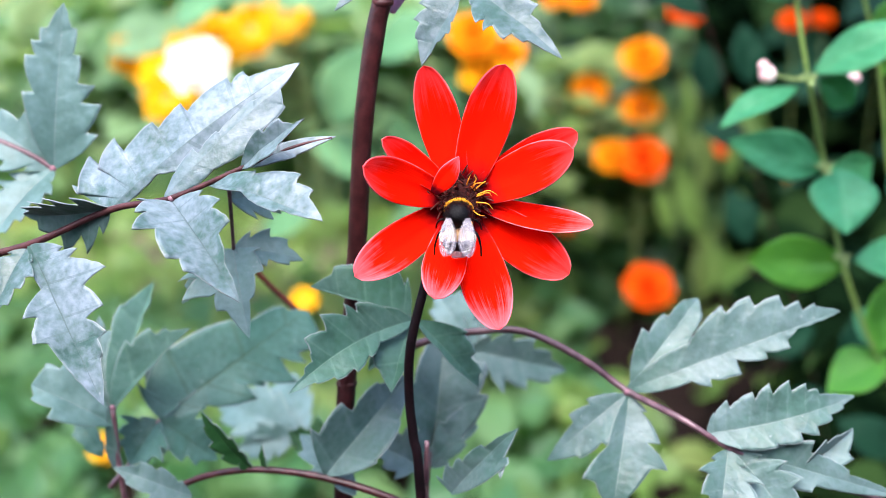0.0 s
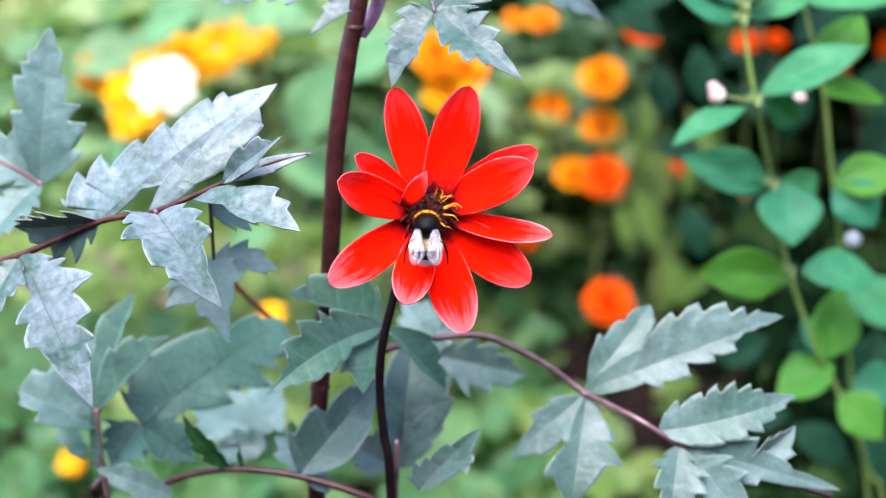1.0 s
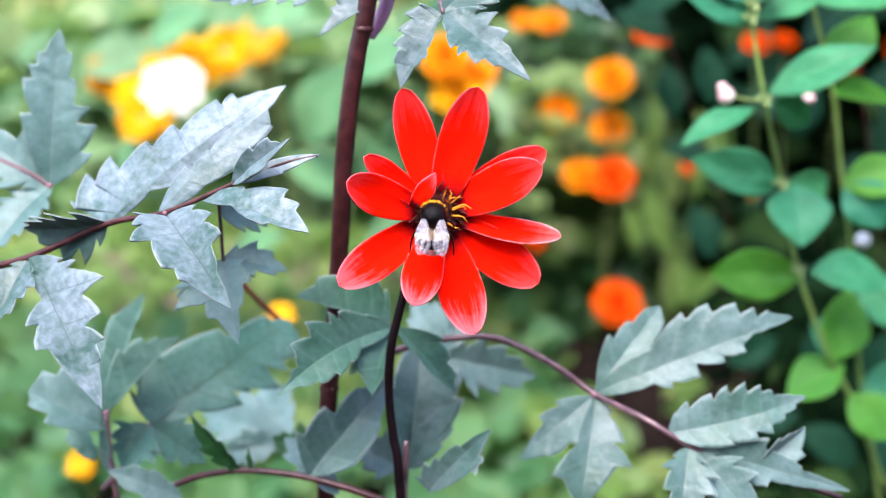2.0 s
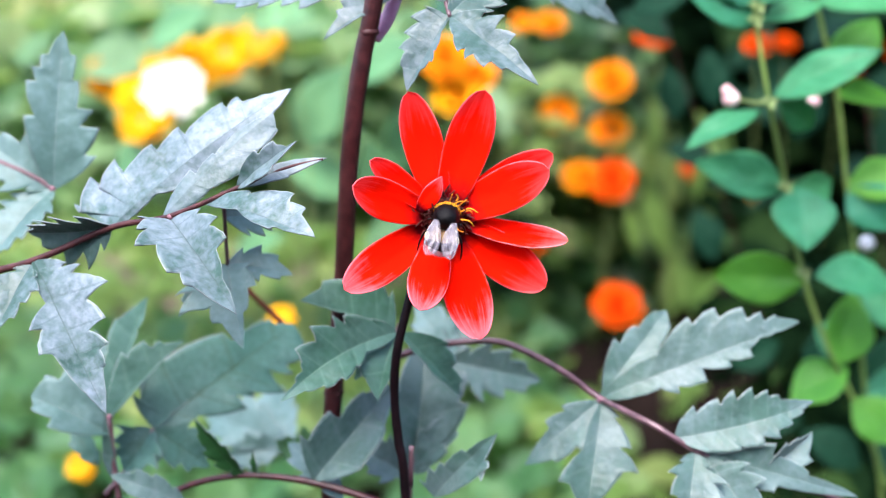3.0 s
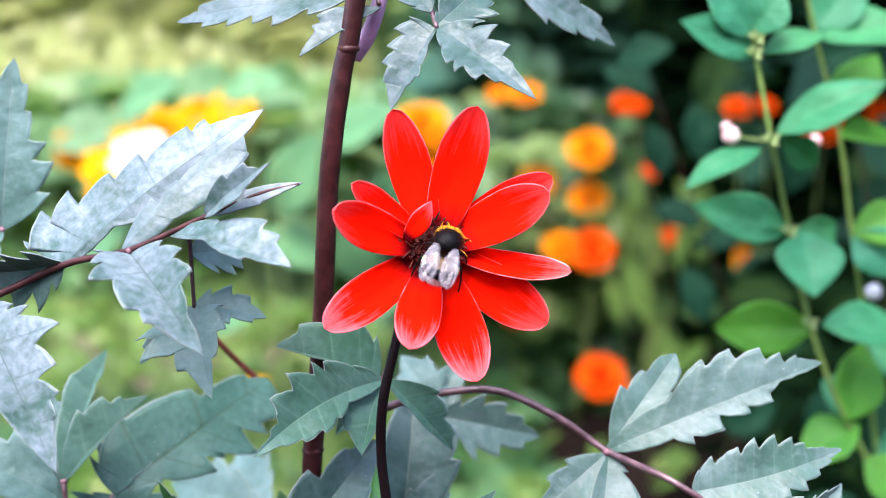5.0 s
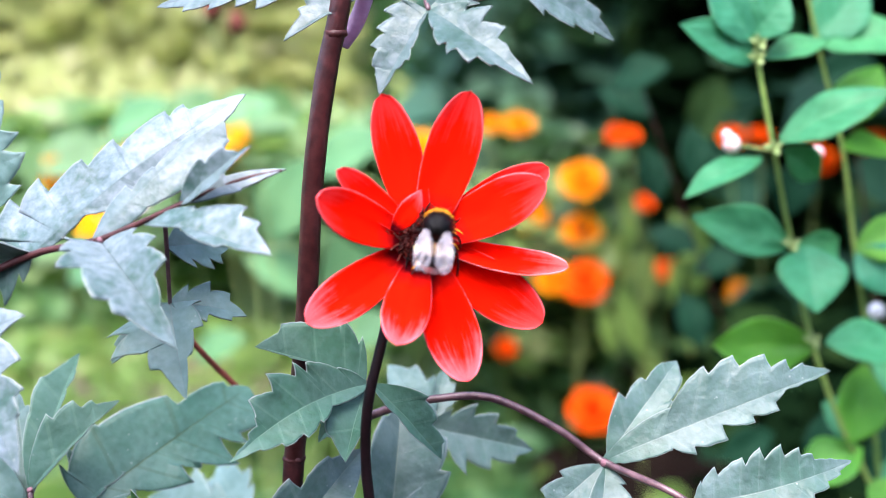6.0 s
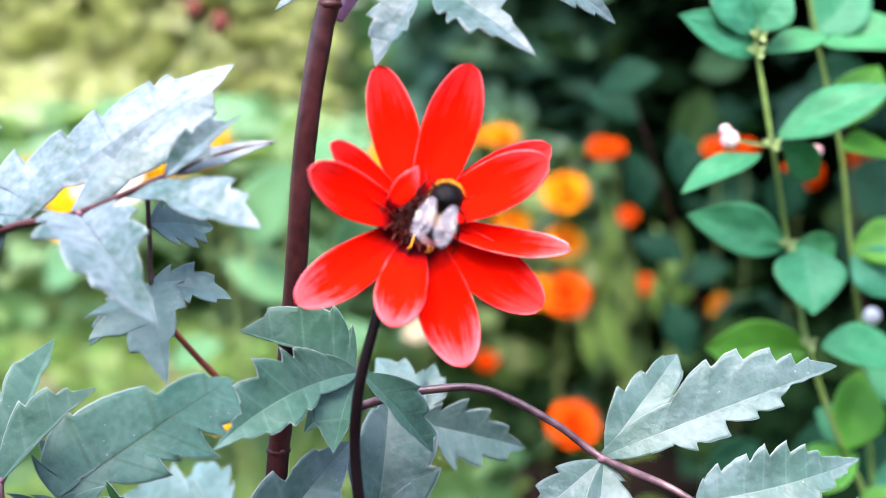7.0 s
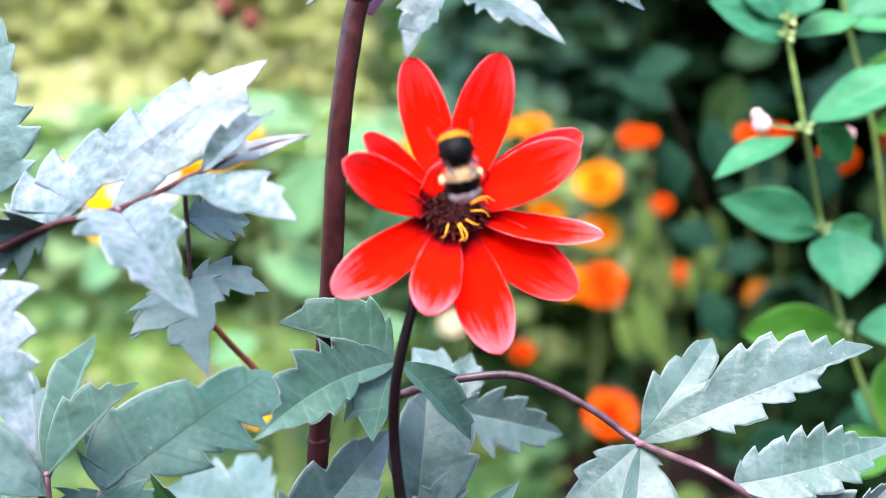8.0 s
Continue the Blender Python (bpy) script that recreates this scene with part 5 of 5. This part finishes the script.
for k, (at, r, mat) in enumerate((((-0.3566, 1.00, 0.5088), 0.036, WHITE), ((-0.0450, 1.10, 0.3310), 0.016, CREAM))):
    garden_flower("garden_flower", at, r, mat, "creamy white garden flower", "white flowers in the bed", 90 + k)

G_LIGHT = cloud_material("light_leaves", [(0.0, (0.09, 0.20, 0.035)), (0.6, (0.16, 0.28, 0.06)), (1.0, (0.26, 0.33, 0.10))])
G_MID = cloud_material("garden_leaves", [(0.0, (0.03, 0.12, 0.04)), (0.6, (0.07, 0.20, 0.08)), (1.0, (0.14, 0.26, 0.09))])
# near-black green: the hedge's deep shade is put into the leaf colour
G_DEEP_SHADE = cloud_material("shade_painted_hedge_leaves", [(0.0, (0.0028, 0.0085, 0.0032)), (0.7, (0.0065, 0.019, 0.0066)), (1.0, (0.022, 0.048, 0.013))], 0.9, 0.02, (0.04, 0.10, 0.02), 0.0)
G_BROAD = cloud_material("broad_leaves", [(0.0, (0.13, 0.28, 0.12)), (0.6, (0.21, 0.38, 0.18)), (1.0, (0.34, 0.44, 0.18))])
# the next two leaf tones carry shade in their base colour
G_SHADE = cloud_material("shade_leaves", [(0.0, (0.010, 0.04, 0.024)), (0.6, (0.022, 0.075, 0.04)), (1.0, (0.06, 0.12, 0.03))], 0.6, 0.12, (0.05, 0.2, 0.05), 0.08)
G_SHRUB = cloud_material("shade_tinted_shrub_leaves", [(0.0, (0.02, 0.065, 0.045)), (0.6, (0.045, 0.125, 0.075)), (1.0, (0.10, 0.20, 0.10))], 0.5, 0.2, (0.08, 0.22, 0.06), 0.2)
G_PALE = cloud_material("pale_leaves", [(0.0, (0.16, 0.28, 0.08)), (0.6, (0.28, 0.40, 0.14)), (1.0, (0.44, 0.50, 0.22))])
G_GREEN = cloud_material("green_leaves", [(0.0, (0.05, 0.16, 0.06)), (0.6, (0.11, 0.25, 0.09)), (1.0, (0.24, 0.34, 0.12))])
G_BED = cloud_material("bed_leaves", [(0.0, (0.012, 0.045, 0.014)), (0.5, (0.04, 0.11, 0.035)), (0.85, (0.10, 0.19, 0.05)), (1.0, (0.20, 0.28, 0.08))], 0.5, 0.25, (0.15, 0.30, 0.05))
G_YELLOW = cloud_material("yellowing_leaves", [(0.0, (0.33, 0.37, 0.13)), (0.6, (0.43, 0.47, 0.20)), (1.0, (0.54, 0.53, 0.30))], 0.7, 0.5, (0.64, 0.68, 0.27), 0.1)


def clump(cx, cy, cz, rx, ry, rz):
    def place(rng):
        while True:
            x, y, z = (rng.uniform(-1, 1) for _ in range(3))
            if x * x + y * y + z * z < 1:
                return cx + rx * x, cy + ry * y, max(0.01, cz + rz * z)
    return place


def box_in(x0, x1, y0, y1, z0, z1):
    return lambda rng: (rng.uniform(x0, x1), rng.uniform(y0, y1), rng.uniform(z0, z1))


foliage("marigold_foliage", 700, clump(0.06, 1.78, 0.18, 0.24, 0.14, 0.36), 0.075, G_BED, "green leaves of the marigold bed", "foliage", 11)
foliage("pale_leaves", 60, clump(0.06, 1.60, 0.30, 0.13, 0.06, 0.18), 0.06, G_PALE, "pale yellow-green leaves between the marigolds", "foliage", 31)
foliage("pale_broad_leaves", 130, clump(-0.26, 1.36, 0.42, 0.22, 0.07, 0.13), 0.12, G_BROAD, "broad pale green leaves in the bed", "foliage", 32)
foliage("low_plants", 1000, clump(-0.16, 1.45, 0.02, 0.16, 0.25, 0.10), 0.05, G_LIGHT, "fresh light green leaves low on the bed", "foliage", 12)
foliage("yellow_flower_foliage", 620, clump(-0.40, 1.32, 0.46, 0.36, 0.15, 0.12), 0.08, G_BROAD, "green leaves under the yellow flowers", "foliage", 13)
foliage("broad_leaves", 150, clump(-0.17, 1.42, 0.41, 0.15, 0.10, 0.14), 0.13, G_BROAD, "broad green leaves in the bed", "foliage", 14)
foliage("tall_plants", 2600, clump(-0.9, 2.6, 0.22, 1.1, 0.4, 0.30), 0.055, G_GREEN, "light green plants across the bed", "foliage", 15)
foliage("yellow_plants", 2600, clump(-1.5, 3.4, 0.28, 1.2, 0.5, 0.34), 0.06, G_YELLOW, "yellowing plants at the lawn's edge", "foliage", 16)
foliage("far_shrubs", 30000, lambda rng: (-0.7 - 6.3 * rng.random() ** 1.1, rng.uniform(6.5, 7.6), rng.uniform(0.0, 2.8)), 0.17, G_YELLOW, "distant light green shrubs", "shrubs", 17)
foliage("far_shrubs_dark", 9000, box_in(-1.2, 9, 7.0, 8.4, 0.0, 3.5), 0.20, G_MID, "distant mid-green shrubs", "shrubs", 18)
# leaf roof added out of view to keep sky light off the hedge
foliage("unseen_hedge_roof", 9000, box_in(0.28, 1.8, 0.36, 2.3, 0.88, 1.3), 0.07, G_DEEP_SHADE, "dense unseen leaf roof added to shade the hedge", "hedge", 19)
foliage("hedge_back", 9000, lambda rng: (0.34 + 2.7 * rng.random() ** 1.15, rng.uniform(2.3, 2.9), rng.uniform(0.0, 1.7)), 0.12, G_DEEP_SHADE, "deep hedge leaves with shade put into their colour", "hedge", 20)
foliage("shade_shrub", 1500, lambda rng: (-0.12 + 0.46 * rng.random() ** 0.7, rng.uniform(2.2, 2.8), rng.uniform(0.25, 1.3)), 0.15, G_SHRUB, "mid-green shrub with shade put into its leaf colour", "shrub", 30)
foliage("hedge_face", 3500, lambda rng: (0.30 + 1.3 * rng.random() ** 1.1, rng.uniform(1.95, 2.25), rng.uniform(0.0, 1.0)), 0.09, G_DEEP_SHADE, "face of the hedge with shade put into its colour", "hedge", 33)
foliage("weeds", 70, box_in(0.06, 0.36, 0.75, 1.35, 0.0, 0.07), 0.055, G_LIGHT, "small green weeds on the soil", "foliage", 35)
foliage("hedge_low", 1500, box_in(0.24, 1.0, 0.55, 1.1, 0.0, 0.36), 0.06, G_DEEP_SHADE, "low leaves at the hedge's foot, coloured dark for shade", "hedge", 27)
foliage("shade_painted_hedge_leaves", 190, box_in(0.30, 1.0, 0.8, 1.6, 0.1, 0.85), 0.09, G_SHADE, "leaves inside the hedge with shade put into their colour", "hedge", 21)
# second leaf cover above the view, added to block light further back
foliage("unseen_shade_canopy", 7000, box_in(0.38, 2.2, 1.3, 3.0, 1.0, 1.5), 0.08, G_DEEP_SHADE, "unseen leaf canopy added to darken the hedge behind", "hedge", 26)
# leaf wall added beside the view to shut side light out
foliage("unseen_hedge_side", 4000, box_in(1.0, 1.5, 0.3, 2.2, 0.0, 1.2), 0.06, G_DEEP_SHADE, "unseen leaf wall added to keep light out of the hedge", "hedge", 22)

foliage("side_bed", 760, lambda rng: (0.08 - 1.0 * rng.random() ** 0.9, rng.uniform(0.85, 1.55), rng.uniform(0.0, 0.09)), 0.07, G_MID, "green ground cover", "foliage", 23)
foliage("fresh_clump", 120, clump(0.055, 1.13, 0.04, 0.06, 0.08, 0.05), 0.05, G_LIGHT, "fresh light green clump", "foliage", 28)
foliage("fresh_patch", 200, clump(-0.42, 1.2, 0.05, 0.20, 0.16, 0.07), 0.07, G_LIGHT, "fresh light green clump", "foliage", 29)
# leaves coloured dark to give the bed its shade under the flowers
foliage("bed_shade", 420, clump(0.13, 1.74, 0.06, 0.17, 0.14, 0.20), 0.06, G_BED, "dark green leaves under the marigolds", "foliage", 36)
foliage("path_weeds", 420, lambda rng: (0.05 - 1.1 * rng.random(), rng.uniform(1.55, 2.3), rng.uniform(0.0, 0.08)), 0.07, G_LIGHT, "light green weeds along the path", "foliage", 37)
foliage("upright_leaves", 18, box_in(0.17, 0.32, 1.25, 1.55, 0.10, 0.40), 0.10, G_LIGHT, "narrow upright yellow-green leaves", "foliage", 38, 6.0, 5.0)
# dark mass added behind the camera to cut frontal sky light
foliage("unseen_sky_blocker", 9000, box_in(-7, 7, -6.0, -5.0, 0.0, 2.6), 0.3, G_DEEP_SHADE, "unseen leaf mass added behind the camera to block low sky", "trees", 24)



def leafy_plant(foot, leaves):
    """A low plant whose broad leaves are placed and turned to fit the camera's view."""
    ob = thing("broad_leaved_plant", foot, "broad-leaved light green plant in the flower bed", "plant")
    foot = Vector(foot)
    for k, (x, y, z, length, way) in enumerate(leaves):
        mid = Vector((x, y, z)) - foot
        d = Vector((math.cos(radians(way)), -0.25, math.sin(radians(way)))) * length / 2
        part("stem", tube([(0, 0, 0), (mid - d) * 0.6, mid - d], 0.0016, 0.0012, 7, 4), TWIG, ob)
        bm = blade(mid - d, mid + d, Vector((0.1, -0.75, 0.65)), length * 0.30, length * 0.32, 0.42, 10, 0.05, 0.0006, 18, 8, 0.1, 0.02)
        part("leaf", bm, G_BIG, ob)


G_BIG = grained("big_leaf", (0.06, 0.17, 0.07), (0.12, 0.27, 0.11), 14, 0.5, 0.2)
leafy_plant((-0.22, 1.36, 0), [(-0.29, 1.27, 0.42, 0.14, 160), (-0.13, 1.3, 0.38, 0.11, 40)])
leafy_plant((-0.24, 1.12, 0), [(-0.194, 1.000, 0.489, 0.105, 62), (-0.358, 1.050, 0.575, 0.085, 25), (-0.134, 1.080, 0.530, 0.100, 25), (-0.144, 1.050, 0.399, 0.095, 100), (-0.254, 1.100, 0.577, 0.080, 10), (-0.209, 1.020, 0.406, 0.085, 150), (-0.418, 1.050, 0.424, 0.090, 40), (-0.111, 1.150, 0.433, 0.100, 70), (-0.134, 1.120, 0.314, 0.080, 200), (-0.296, 1.100, 0.308, 0.070, 20)])


def seed_stalk(foot, tops, label):
    """A dry reddish stalk with a few spent heads."""
    ob = thing("seed_stalk", foot, label, "plant")
    foot = Vector(foot)
    for top in tops:
        t = Vector(top) - foot
        part("stem", tube([(0, 0, 0), t * 0.6 + Vector((0.02, 0.0, 0.0)), t], 0.0009, 0.0008, 7, 4), TWIG, ob)
        part("seed_head", ball(0.0075, (1, 0.9, 1.2), 8, 10, tuple(t), 0.8), DRY, ob)


DRY = grained("dry_stalk", (0.10, 0.025, 0.018), (0.20, 0.06, 0.04), 200, 0.8, 0.2)
seed_stalk((-0.20, 0.82, 0), [(-0.1992, 0.80, 0.672), (-0.2208, 0.80, 0.6843), (-0.235, 0.82, 0.70)], "dry reddish stalk with spent seed heads")


# ---- what moves ----
BEE = [
    (0, (-0.0002, -0.0135, 0.6040), (-0.0004, -0.0205, 0.5942)),
    (1, (-0.0002, -0.0135, 0.6040), (-0.0004, -0.0205, 0.5942)),
    (1.5, (-0.0015, -0.0135, 0.6060), (-0.0013, -0.0205, 0.5958)),
    (3, (0.0012, -0.0135, 0.6082), (-0.0012, -0.0205, 0.5975)),
    (3.5, (0.0012, -0.0135, 0.6086), (-0.0006, -0.0205, 0.5978)),
    (4, (0.0030, -0.0135, 0.6095), (-0.0042, -0.0205, 0.6026)),
    (4.5, (0.0040, -0.0135, 0.6083), (-0.0015, -0.0205, 0.5999)),
    (6, (0.0041, -0.0135, 0.6105), (0.0022, -0.0205, 0.5992)),
    (6.5, (0.0029, -0.0135, 0.6106), (0.0017, -0.0205, 0.5987)),
    (7, (0.0067, -0.0135, 0.6117), (0.0016, -0.0205, 0.6009)),
    (7.5, (0.0016, -0.0135, 0.6101), (0.0012, -0.0205, 0.5995)),
    (7.8, (0.0022, -0.0135, 0.6110), (0.0018, -0.0205, 0.6004)),
    (7.9, (0.0018, -0.0190, 0.6172), (0.0028, -0.0222, 0.6050)),
    (8, (0.0017, -0.0240, 0.6218), (0.0037, -0.0220, 0.6088)),
]


def bee_pose(back, tail):
    """The bee with its thorax and tail at two places, its back to the open side."""
    y = (Vector(back) - Vector(tail)).normalized()
    z = Vector((0.05, -0.95, 0.26))
    z = (z - z.dot(y) * y).normalized()
    m = Matrix((y.cross(z), y, z)).transposed().to_4x4()
    return Matrix.Translation(back) @ m


def motions():
    walk(bumblebee, [(t, bee_pose(a, b)) for t, a, b in BEE])
    walk(abdomen, [(t, pose(0, 0, 0, bent, 0, 0)) for t, bent in ((0, 38), (7.7, 42), (7.8, 40), (7.9, 20), (8.0, 0))])
    for wing, s in wings:
        x, y, z = wing.location
        walk(wing, [(t, pose(x, y, z, rx, 0, s * turned)) for t, turned, rx in ((0, 0, 0), (7.2, 0, 0), (7.5, 9, -4), (7.6, 14, -8), (7.7, 24, -12), (7.8, 38, -26), (7.9, 60, -70), (8.0, 70, -94))])


motions()
